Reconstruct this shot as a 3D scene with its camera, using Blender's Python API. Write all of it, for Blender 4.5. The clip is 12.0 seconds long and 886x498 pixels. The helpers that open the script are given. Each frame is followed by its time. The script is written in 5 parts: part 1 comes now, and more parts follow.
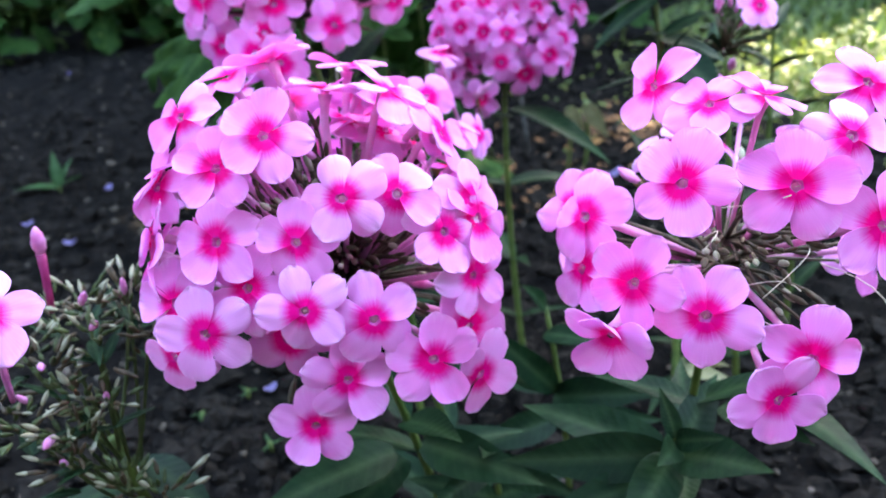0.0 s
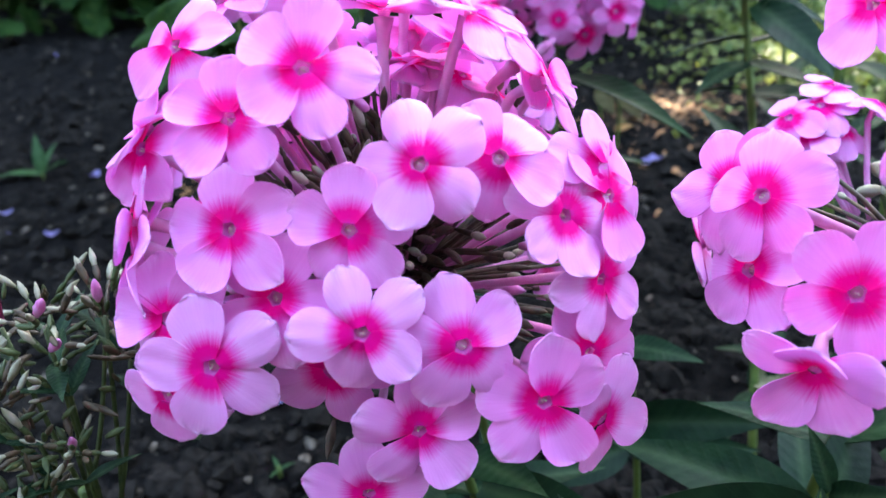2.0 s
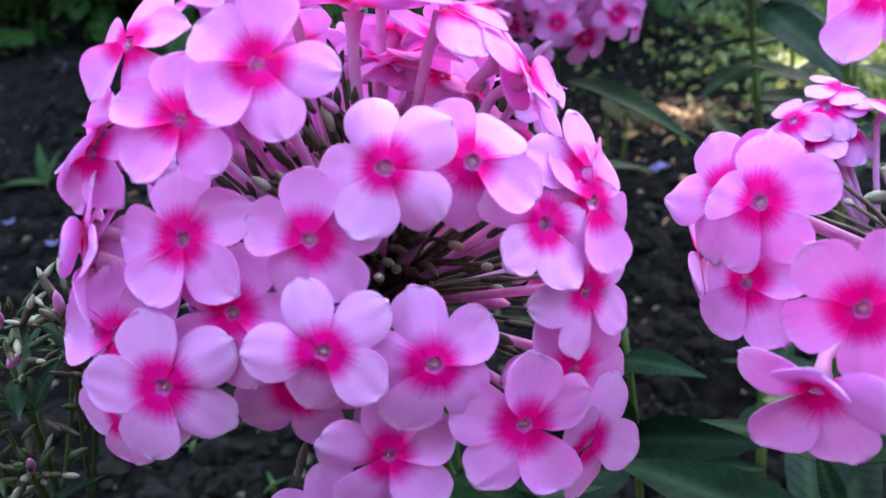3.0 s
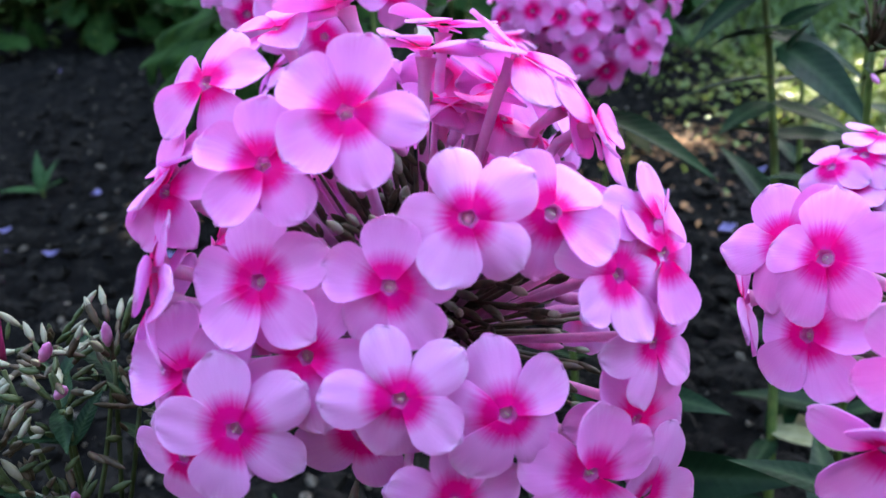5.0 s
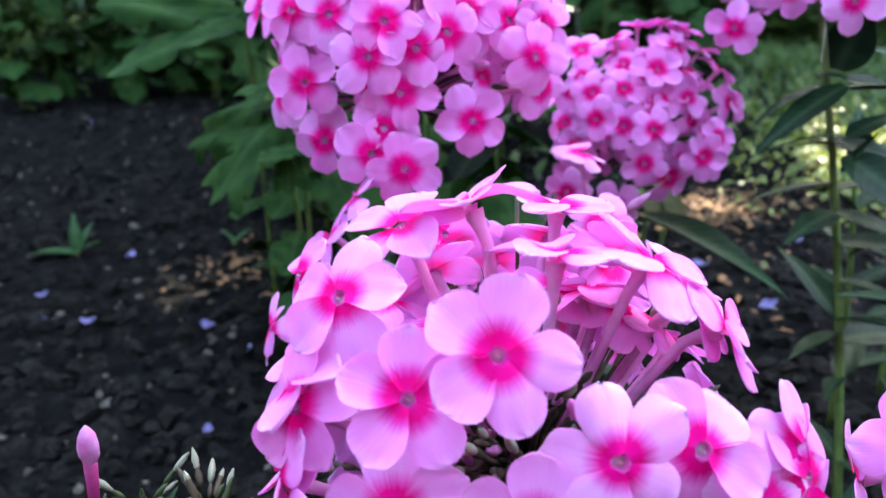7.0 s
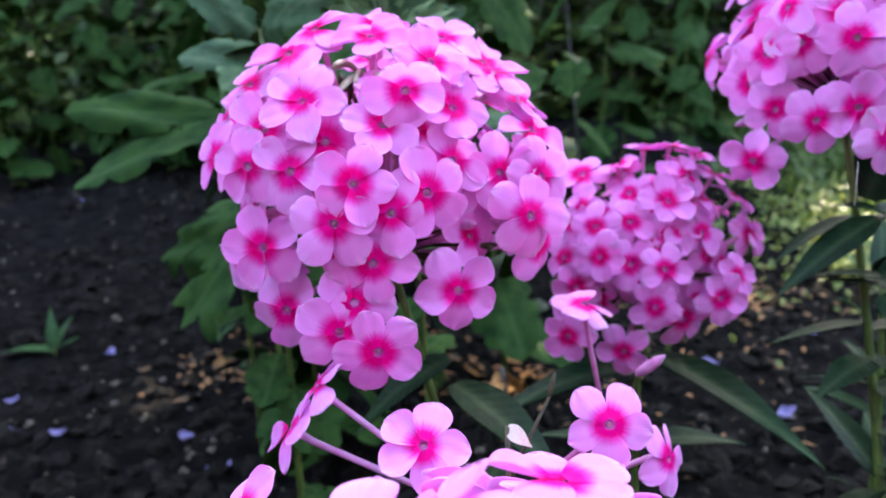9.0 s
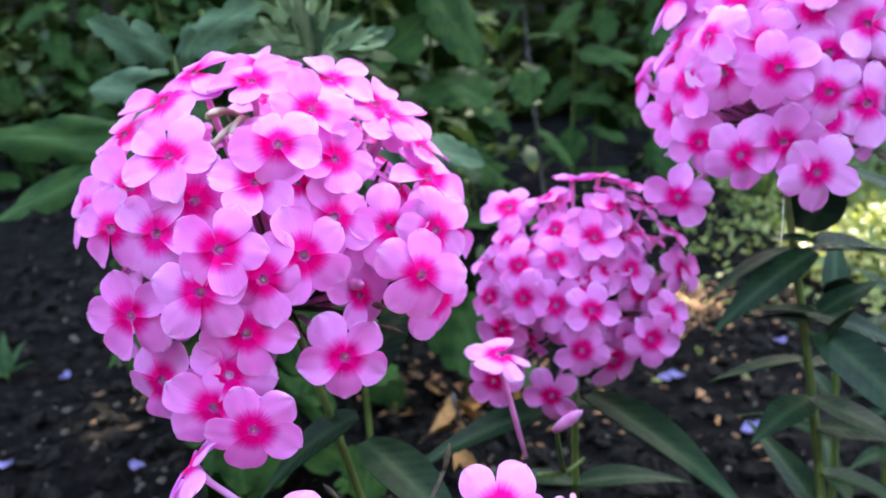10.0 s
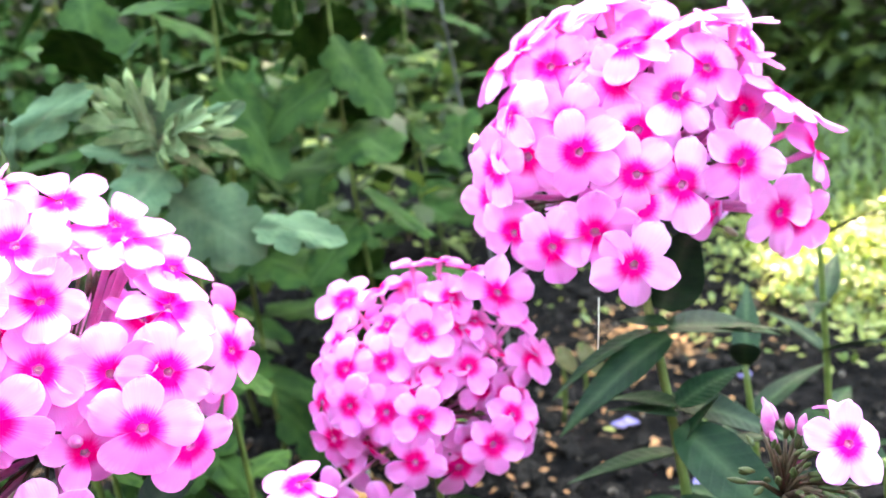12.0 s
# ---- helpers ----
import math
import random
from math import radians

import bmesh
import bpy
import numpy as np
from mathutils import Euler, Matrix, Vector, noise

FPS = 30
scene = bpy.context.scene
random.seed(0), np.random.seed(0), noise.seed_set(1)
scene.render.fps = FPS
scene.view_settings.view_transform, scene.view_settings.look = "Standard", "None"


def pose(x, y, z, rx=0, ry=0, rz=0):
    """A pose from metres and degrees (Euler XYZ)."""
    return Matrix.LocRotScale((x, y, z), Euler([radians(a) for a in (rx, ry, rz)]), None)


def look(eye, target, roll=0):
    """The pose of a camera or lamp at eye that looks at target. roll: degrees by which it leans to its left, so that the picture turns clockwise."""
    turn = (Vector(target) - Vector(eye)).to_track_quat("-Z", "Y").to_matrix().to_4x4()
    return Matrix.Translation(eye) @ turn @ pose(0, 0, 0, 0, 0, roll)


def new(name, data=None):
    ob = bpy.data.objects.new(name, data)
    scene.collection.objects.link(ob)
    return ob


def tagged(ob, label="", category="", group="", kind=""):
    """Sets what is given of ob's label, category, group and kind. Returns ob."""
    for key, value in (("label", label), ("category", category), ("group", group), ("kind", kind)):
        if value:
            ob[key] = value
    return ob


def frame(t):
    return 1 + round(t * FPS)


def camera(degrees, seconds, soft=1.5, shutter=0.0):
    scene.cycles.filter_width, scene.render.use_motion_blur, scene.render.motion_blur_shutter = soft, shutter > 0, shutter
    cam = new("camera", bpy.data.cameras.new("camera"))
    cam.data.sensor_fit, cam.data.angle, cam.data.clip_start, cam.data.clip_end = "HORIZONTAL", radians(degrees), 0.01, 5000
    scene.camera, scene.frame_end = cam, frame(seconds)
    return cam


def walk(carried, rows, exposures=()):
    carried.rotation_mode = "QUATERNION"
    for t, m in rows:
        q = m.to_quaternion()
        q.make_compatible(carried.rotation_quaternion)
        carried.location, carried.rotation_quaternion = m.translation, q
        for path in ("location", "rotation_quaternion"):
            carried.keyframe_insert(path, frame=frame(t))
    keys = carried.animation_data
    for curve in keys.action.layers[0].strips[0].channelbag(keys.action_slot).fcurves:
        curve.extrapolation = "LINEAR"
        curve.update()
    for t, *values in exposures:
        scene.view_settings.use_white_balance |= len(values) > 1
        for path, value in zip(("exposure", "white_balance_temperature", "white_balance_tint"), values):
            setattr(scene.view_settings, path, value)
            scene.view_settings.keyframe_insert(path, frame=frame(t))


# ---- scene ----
cam = camera(57.5, 12.0, soft=1.5)
METRES, EYE, TILT, LEAN, TURN = 0.44, 0.41, -26.0, 4.0, 0.0
ROWS = [
    (0.0, 0.0, 0.0, 0.0, -0.0, 0.0, -0.0),
    (0.5, -0.0304, 0.1001, -0.0031, -0.09, -0.58, 0.5),
    (1.0, -0.0463, 0.1535, -0.0011, -0.59, -0.56, 0.86),
    (1.5, -0.0821, 0.1894, -0.0018, -0.28, -0.56, -0.61),
    (2.0, -0.0668, 0.2034, -0.0012, -0.42, -0.44, -0.24),
    (2.5, -0.0512, 0.2207, 0.0017, 0.07, -0.52, 0.28),
    (3.0, -0.046, 0.2343, -0.0004, 0.43, 0.18, -0.2),
    (5.0, -0.0913, 0.2329, 0.0156, -0.76, 1.2, -1.71),
    (5.5, -0.1305, 0.233, 0.0254, -1.57, 1.22, -2.68),
    (6.0, -0.1569, 0.2301, 0.0339, -1.6, 2.56, -2.87),
    (6.5, -0.1418, 0.2231, 0.0601, -0.85, 3.97, -2.01),
    (7.0, -0.1566, 0.2384, 0.1055, 0.11, 3.69, -2.45),
    (7.5, -0.1636, 0.2582, 0.1558, 0.69, 5.32, -2.27),
    (9.5, -0.1169, 0.3647, 0.2495, -0.08, 7.77, -1.67),
    (10.0, -0.0638, 0.3838, 0.285, -0.29, 7.41, -0.86),
    (10.5, 0.0069, 0.4073, 0.3172, 0.49, 7.5, -0.41),
    (11.0, 0.0462, 0.4256, 0.3465, 1.07, 8.54, 0.57),
    (11.5, 0.1008, 0.4385, 0.3689, 0.64, 8.56, 1.3),
    (12.0, 0.1401, 0.4542, 0.3748, 1.36, 8.8, 2.29),
]
EXPOSURES = [(t, 3.38 + e, k, tint) for t, e, k, tint in ((0.0, 0.86, 7350, 10), (2.0, 0.76, 7200, 10), (2.6, 0.50, 7150, 11), (5.5, 0.37, 7050, 10), (6.5, 0.31, 7050, 10), (7.5, 0.88, 7450, 10), (9.5, 0.38, 7450, 17), (10.2, 0.92, 7600, 13), (10.6, 1.56, 8100, 10), (11.2, 1.90, 8500, 10), (12.0, 1.86, 9300, 11))]
walk(cam, [(t, pose(0, 0, EYE, TILT, LEAN, TURN) @ pose(METRES * x, METRES * y, METRES * z, 90 + pitch, roll, yaw)) for t, x, y, z, yaw, pitch, roll in ROWS], EXPOSURES)
cam.data.dof.use_dof = True
cam.data.dof.focus_distance = 0.225
cam.data.dof.aperture_fstop = 16.0

# ---- world and sun ----
SUN_AZ, SUN_EL = 22.0, 36.0    # degrees: clockwise from +y, above the horizon
world = bpy.data.worlds.new("sky")
scene.world = world
world.use_nodes = True
wn, wl = world.node_tree.nodes, world.node_tree.links
sky = wn.new("ShaderNodeTexSky")
sky.sky_type, sky.sun_disc = "NISHITA", False
sky.sun_elevation, sky.sun_rotation = radians(SUN_EL), radians(SUN_AZ)
wl.new(sky.outputs[0], wn["Background"].inputs["Color"])
wn["Background"].inputs["Strength"].default_value = 0.15
sun = new("sun", bpy.data.lights.new("sun", "SUN"))
sun.data.energy, sun.data.angle, sun.data.color = 2.2, radians(0.6), (1.0, 0.93, 0.8)
_a, _e = radians(SUN_AZ), radians(SUN_EL)
SUN_WAY = Vector((math.sin(_a) * math.cos(_e), math.cos(_a) * math.cos(_e), math.sin(_e)))
sun.matrix_world = look(SUN_WAY * 10, (0, 0, 0))


# ---- materials ----
def mat(name):
    m = bpy.data.materials.new(name)
    m.use_nodes = True
    nt = m.node_tree
    return m, nt, nt.nodes["Principled BSDF"]


def node(nt, kind, **inputs):
    n = nt.nodes.new(kind)
    for k, v in inputs.items():
        n.inputs[k.replace("_", " ")].default_value = v
    return n


def ramp(nt, fac, stops):
    r = nt.nodes.new("ShaderNodeValToRGB")
    e = r.color_ramp.elements
    while len(e) < len(stops):
        e.new(0.5)
    for el, (p, c) in zip(e, stops):
        el.position, el.color = p, (*c, 1)
    nt.links.new(fac, r.inputs[0])
    return r.outputs[0]


def mixed(nt, mode, fac, a, b):
    n = nt.nodes.new("ShaderNodeMix")
    n.data_type, n.blend_type = "RGBA", mode
    for sock, v in ((n.inputs[0], fac), (n.inputs[6], a), (n.inputs[7], b)):
        if hasattr(v, "links"):
            nt.links.new(v, sock)
        else:
            sock.default_value = v if isinstance(v, float) else (*v, 1)
    return n.outputs[2]


def math_node(nt, op, a, b=0.0):
    n = nt.nodes.new("ShaderNodeMath")
    n.operation = op
    for sock, v in ((n.inputs[0], a), (n.inputs[1], b)):
        if hasattr(v, "links"):
            nt.links.new(v, sock)
        else:
            sock.default_value = v
    return n.outputs[0]


def noise_tex(nt, vec, scale, detail=3.0, rough=0.55):
    n = node(nt, "ShaderNodeTexNoise", Scale=scale, Detail=detail, Roughness=rough)
    if vec is not None:
        nt.links.new(vec, n.inputs["Vector"])
    return n.outputs["Fac"]


def bumped(nt, bsdf, height, strength, distance):
    b = node(nt, "ShaderNodeBump", Strength=strength, Distance=distance)
    nt.links.new(height, b.inputs["Height"])
    nt.links.new(b.outputs[0], bsdf.inputs["Normal"])


def with_translucent(nt, bsdf, colour, share):
    tr = nt.nodes.new("ShaderNodeBsdfTranslucent")
    nt.links.new(colour, tr.inputs[0])
    mx = nt.nodes.new("ShaderNodeMixShader")
    mx.inputs[0].default_value = share
    nt.links.new(bsdf.outputs[0], mx.inputs[1])
    nt.links.new(tr.outputs[0], mx.inputs[2])
    nt.links.new(mx.outputs[0], nt.nodes["Material Output"].inputs[0])


def petal_material(name, rim, mid, eye, reach=0.0165):
    """Colour runs from the deep eye at the floret's middle to the pale rim."""
    m, nt, b = mat(name)
    tc = nt.nodes.new("ShaderNodeTexCoord")
    sep = nt.nodes.new("ShaderNodeSeparateXYZ")
    nt.links.new(tc.outputs["Object"], sep.inputs[0])
    ln = nt.nodes.new("ShaderNodeVectorMath")
    ln.operation = "LENGTH"
    nt.links.new(tc.outputs["Object"], ln.inputs[0])
    r = math_node(nt, "DIVIDE", ln.outputs["Value"], reach)
    # veins fan out along the petal: noise over the angle, drawn out over the radius
    ang = math_node(nt, "DIVIDE", sep.outputs["Y"], math_node(nt, "ADD", ln.outputs["Value"], 0.002))
    comb = nt.nodes.new("ShaderNodeCombineXYZ")
    nt.links.new(math_node(nt, "MULTIPLY", ang, 38.0), comb.inputs[0])
    nt.links.new(math_node(nt, "MULTIPLY", r, 1.6), comb.inputs[1])
    info = nt.nodes.new("ShaderNodeObjectInfo")
    nt.links.new(math_node(nt, "MULTIPLY", info.outputs["Random"], 40.0), comb.inputs[2])
    vein = noise_tex(nt, comb.outputs[0], 1.0, 2.0)
    rr = math_node(nt, "ADD", r, math_node(nt, "MULTIPLY", math_node(nt, "SUBTRACT", vein, 0.5), 0.20))
    rr = math_node(nt, "ADD", rr, math_node(nt, "MULTIPLY", math_node(nt, "SUBTRACT", info.outputs["Random"], 0.5), 0.10))
    col = ramp(nt, rr, [(0.06, (0.80, 0.03, 0.40)), (0.14, eye), (0.27, eye), (0.355, mid), (0.50, rim), (0.80, rim), (1.0, tuple(c + (1 - c) * 0.22 for c in rim))])
    blotch = noise_tex(nt, tc.outputs["Object"], 160.0, 2.0)
    col = mixed(nt, "MULTIPLY", 0.35, col, ramp(nt, blotch, [(0.3, (0.90, 0.84, 0.94)), (0.7, (1, 1, 1))]))
    col = mixed(nt, "MULTIPLY", 0.22, col, ramp(nt, vein, [(0.38, (0.90, 0.72, 0.86)), (0.6, (1, 1, 1))]))
    nt.links.new(col, b.inputs["Base Color"])
    b.inputs["Roughness"].default_value = 0.5
    b.inputs["Specular IOR Level"].default_value = 0.08
    b.inputs["Sheen Weight"].default_value = 0.04
    bumped(nt, b, vein, 0.16, 0.0009)
    with_translucent(nt, b, col, 0.47)
    return m


PETAL = petal_material("pink petal", (0.985, 0.425, 0.84), (0.97, 0.13, 0.60), (0.99, 0.001, 0.31))
PETAL_BACK = petal_material("pale petal underside", (0.97, 0.50, 0.90), (0.97, 0.42, 0.82), (0.95, 0.28, 0.68))
PETAL_LIGHT = petal_material("light pink petal", (0.985, 0.505, 0.875), (0.97, 0.16, 0.62), (0.99, 0.0015, 0.32))
PETAL_DEEP = petal_material("deep pink petal", (0.98, 0.375, 0.80), (0.96, 0.075, 0.53), (0.98, 0.001, 0.29))
PETAL_SMALL = petal_material("mauve pink petal", (0.96, 0.39, 0.80), (0.92, 0.10, 0.52), (0.90, 0.002, 0.25), 0.0145)


def plain(name, low, high, scale, rough=0.6, bump=0.3, dist=0.001, trans=0.0, rnd=0.25, detail=4.0):
    m, nt, b = mat(name)
    tc = nt.nodes.new("ShaderNodeTexCoord")
    n = noise_tex(nt, tc.outputs["Object"], scale, detail)
    col = ramp(nt, n, [(0.3, low), (0.7, high)])
    info = nt.nodes.new("ShaderNodeObjectInfo")
    col = mixed(nt, "MULTIPLY", rnd, col, ramp(nt, info.outputs["Random"], [(0, (0.45, 0.5, 0.45)), (1, (1, 1, 1))]))
    nt.links.new(col, b.inputs["Base Color"])
    b.inputs["Roughness"].default_value = rough
    b.inputs["Specular IOR Level"].default_value = 0.06 if rough > 0.75 else 0.4
    if bump:
        bumped(nt, b, n, bump, dist)
    if trans:
        with_translucent(nt, b, col, trans)
    return m


TUBE = plain("rose corolla tube", (0.84, 0.30, 0.62), (0.94, 0.52, 0.79), 140, 0.5, 0.15, 0.0004, 0.4)
TUBE_DARK = plain("deep rose bud tube", (0.36, 0.02, 0.12), (0.52, 0.05, 0.22), 140, 0.5, 0.15, 0.0004, 0.1)
BUD_PINK = plain("pink furled bud", (0.70, 0.16, 0.44), (0.90, 0.45, 0.74), 170, 0.5, 0.2, 0.0004, 0.2)
BUD_PALE = plain("pale cream bud", (0.24, 0.24, 0.13), (0.46, 0.43, 0.32), 220, 0.5, 0.2, 0.0004, 0.1)
SPENT = plain("dry beige corolla", (0.42, 0.30, 0.20), (0.68, 0.55, 0.40), 150, 0.7, 0.2, 0.0005, 0.2)
CALYX = plain("olive calyx", (0.035, 0.028, 0.012), (0.13, 0.080, 0.042), 260, 0.6, 0.3, 0.0004, 0.0, 0.5)
CALYX_GREEN = plain("green calyx", (0.028, 0.048, 0.011), (0.09, 0.115, 0.034), 260, 0.6, 0.3, 0.0004, 0.0, 0.5)
STAMEN = plain("cream anther", (0.70, 0.62, 0.45), (0.86, 0.82, 0.66), 300, 0.5, 0.0)
THROAT = plain("mauve throat", (0.60, 0.05, 0.36), (0.76, 0.16, 0.50), 500, 0.6, 0.0, 0.0005, 0.35, 0.1)
STEM = plain("green stem", (0.05, 0.095, 0.016), (0.14, 0.20, 0.042), 90, 0.55, 0.3, 0.0006)
STEM_GREY = plain("grey woody stem", (0.07, 0.07, 0.065), (0.16, 0.155, 0.145), 60, 0.8, 0.5, 0.001)


def leaf_material(name, low, high, vein_col, trans=0.25, rough=0.42):
    """Leaf: x runs along the blade, y across it; side veins slant from the midrib."""
    m, nt, b = mat(name)
    tc = nt.nodes.new("ShaderNodeTexCoord")
    sep = nt.nodes.new("ShaderNodeSeparateXYZ")
    nt.links.new(tc.outputs["Object"], sep.inputs[0])
    ay = math_node(nt, "ABSOLUTE", sep.outputs["Y"])
    wave = math_node(nt, "SINE", math_node(nt, "MULTIPLY", math_node(nt, "SUBTRACT", sep.outputs["X"], math_node(nt, "MULTIPLY", ay, 0.9)), 900.0))
    rib = ramp(nt, ay, [(0.0, (1, 1, 1)), (0.0006, (0, 0, 0))])
    n = noise_tex(nt, tc.outputs["Object"], 70.0, 4.0)
    n2 = noise_tex(nt, tc.outputs["Object"], 600.0, 2.0)
    col = ramp(nt, n, [(0.3, low), (0.72, high)])
    side = ramp(nt, wave, [(0.86, (0, 0, 0)), (1.0, (1, 1, 1))])
    col = mixed(nt, "MIX", math_node(nt, "MULTIPLY", side, 0.09), col, vein_col)
    col = mixed(nt, "MIX", math_node(nt, "MULTIPLY", rib, 0.5), col, vein_col)
    info = nt.nodes.new("ShaderNodeObjectInfo")
    col = mixed(nt, "MULTIPLY", 0.6, col, ramp(nt, info.outputs["Random"], [(0, (0.5, 0.62, 0.6)), (1, (1, 1, 0.9))]))
    nt.links.new(col, b.inputs["Base Color"])
    b.inputs["Roughness"].default_value = rough
    b.inputs["Specular IOR Level"].default_value = 0.11
    h = math_node(nt, "ADD", math_node(nt, "MULTIPLY", wave, 0.12), math_node(nt, "ADD", n, math_node(nt, "MULTIPLY", n2, 0.4)))
    bumped(nt, b, h, 0.35, 0.0012)
    with_translucent(nt, b, col, trans)
    return m


LEAF = leaf_material("phlox leaf", (0.0045, 0.020, 0.009), (0.013, 0.043, 0.016), (0.055, 0.105, 0.045), 0.20, 0.45)
LEAF_MUM = leaf_material("lobed leaf", (0.010, 0.042, 0.011), (0.046, 0.112, 0.022), (0.07, 0.15, 0.04), 0.35, 0.7)
LEAF_SAGE = leaf_material("grey-green young leaf", (0.045, 0.105, 0.055), (0.105, 0.185, 0.09), (0.15, 0.23, 0.12), 0.30, 0.65)
LEAF_FROST = leaf_material("frosted young leaf", (0.12, 0.21, 0.09), (0.32, 0.42, 0.20), (0.40, 0.48, 0.28), 0.40, 0.7)
LEAF_DRY = leaf_material("dry brown leaf", (0.20, 0.085, 0.028), (0.48, 0.24, 0.09), (0.4, 0.25, 0.1), 0.15, 0.7)
LEAF_WILT = leaf_material("wilted pale leaf", (0.24, 0.25, 0.12), (0.40, 0.38, 0.22), (0.42, 0.4, 0.25), 0.3, 0.6)
FALLEN = plain("fallen lilac petal", (0.10, 0.08, 0.25), (0.30, 0.25, 0.46), 220, 0.6, 0.2, 0.0005, 0.2)


def soil_material():
    m, nt, b = mat("dark garden soil")
    tc = nt.nodes.new("ShaderNodeTexCoord")
    p = tc.outputs["Object"]
    big = noise_tex(nt, p, 5.0, 4.0)
    mid = noise_tex(nt, p, 45.0, 6.0, 0.65)
    fine = noise_tex(nt, p, 420.0, 5.0, 0.7)
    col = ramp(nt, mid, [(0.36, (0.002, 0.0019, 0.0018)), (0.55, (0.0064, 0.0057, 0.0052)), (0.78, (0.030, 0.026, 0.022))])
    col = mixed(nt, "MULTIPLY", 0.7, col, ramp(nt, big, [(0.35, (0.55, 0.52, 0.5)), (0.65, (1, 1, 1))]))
    col = mixed(nt, "MIX", math_node(nt, "MULTIPLY", ramp(nt, fine, [(0.68, (0, 0, 0)), (0.76, (1, 1, 1))]), 0.5), col, (0.16, 0.13, 0.10))
    nt.links.new(col, b.inputs["Base Color"])
    b.inputs["Roughness"].default_value = 0.95
    b.inputs["Specular IOR Level"].default_value = 0.06
    h = math_node(nt, "ADD", math_node(nt, "MULTIPLY", mid, 1.0), math_node(nt, "MULTIPLY", fine, 0.35))
    bumped(nt, b, h, 0.9, 0.006)
    return m


SOIL = soil_material()
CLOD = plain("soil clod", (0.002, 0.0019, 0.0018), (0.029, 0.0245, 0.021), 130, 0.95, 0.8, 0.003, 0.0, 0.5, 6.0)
PEBBLE = plain("pale grit", (0.02, 0.017, 0.014), (0.20, 0.165, 0.13), 220, 0.85, 0.4, 0.001, 0.0, 0.85)
# dark so the added front wall bounces little light onto the flowers
DARK_WALL = plain("slate-grey light-blocking wall", (0.030, 0.034, 0.042), (0.055, 0.060, 0.072), 3, 0.9, 0.3, 0.004)
# for the unseen walls added to block light at the back and sides
WALL = plain("brown added wall", (0.10, 0.085, 0.065), (0.2, 0.17, 0.13), 4, 0.9, 0.3, 0.004)


# ---- mesh helpers ----
def smooth(me):
    me.polygons.foreach_set("use_smooth", [True] * len(me.polygons))


def part(name, bm_or_mesh, material, parent=None, label="", m=None):
    """Links one mesh object, under a thing or a part."""
    if isinstance(bm_or_mesh, bmesh.types.BMesh):
        me = bpy.data.meshes.new(name)
        bm_or_mesh.to_mesh(me)
        bm_or_mesh.free()
    else:
        me = bm_or_mesh
    if not me.materials:
        me.materials.append(material)
        smooth(me)
    ob = new(name, me)
    if parent is not None:
        ob.parent = parent
    if m is not None:
        ob.matrix_basis = m
    if label:
        tagged(ob, label)
    return ob


def mesh_of(name, bm, material):
    me = bpy.data.meshes.new(name)
    bm.to_mesh(me)
    bm.free()
    me.materials.append(material)
    smooth(me)
    return me


def sheet(rows, thick=0.0, under=0):
    """A bmesh from a grid of points; with thick, a closed slab."""
    bm = bmesh.new()
    n, k = len(rows), len(rows[0])
    top = [[bm.verts.new(p) for p in row] for row in rows]
    for i in range(n - 1):
        for j in range(k - 1):
            bm.faces.new((top[i][j], top[i + 1][j], top[i + 1][j + 1], top[i][j + 1]))
    if thick:
        low = [[bm.verts.new((p[0], p[1], p[2] - thick)) for p in row] for row in rows]
        for i in range(n - 1):
            for j in range(k - 1):
                bm.faces.new((low[i][j + 1], low[i + 1][j + 1], low[i + 1][j], low[i][j])).material_index = under
        edge = [(i, 0) for i in range(n)] + [(n - 1, j) for j in range(1, k)] + [(i, k - 1) for i in range(n - 2, -1, -1)] + [(0, j) for j in range(k - 2, 0, -1)]
        for a, b in zip(edge, edge[1:] + edge[:1]):
            f = bm.faces.new((top[b[0]][b[1]], top[a[0]][a[1]], low[a[0]][a[1]], low[b[0]][b[1]]))
            for e in f.edges:
                e.smooth = False
    bmesh.ops.remove_doubles(bm, verts=bm.verts, dist=1e-6)
    bmesh.ops.recalc_face_normals(bm, faces=bm.faces)
    return bm


def tube_into(bm, pts, radii, sides=8):
    """A tapered tube along points, with closed ends, added to bm."""
    pts = [Vector(p) for p in pts]
    rings = []
    side = None
    for i, p in enumerate(pts):
        d = (pts[min(i + 1, len(pts) - 1)] - pts[max(i - 1, 0)]).normalized()
        if side is None:
            side = d.orthogonal().normalized()
        side = (side - d * side.dot(d)).normalized()
        up = d.cross(side)
        rings.append([bm.verts.new(p + (side * math.cos(a) + up * math.sin(a)) * radii[i]) for a in (math.tau * j / sides for j in range(sides))])
    for a, b in zip(rings, rings[1:]):
        for j in range(sides):
            bm.faces.new((a[j], a[(j + 1) % sides], b[(j + 1) % sides], b[j]))
    bm.faces.new(rings[0][::-1])
    bm.faces.new(rings[-1])
    return bm


def bent(a, b, sag, n=8):
    """Points from a to b, bowed by the vector sag."""
    a, b, sag = Vector(a), Vector(b), Vector(sag)
    return [a.lerp(b, i / n) + sag * math.sin(math.pi * i / n) for i in range(n + 1)]


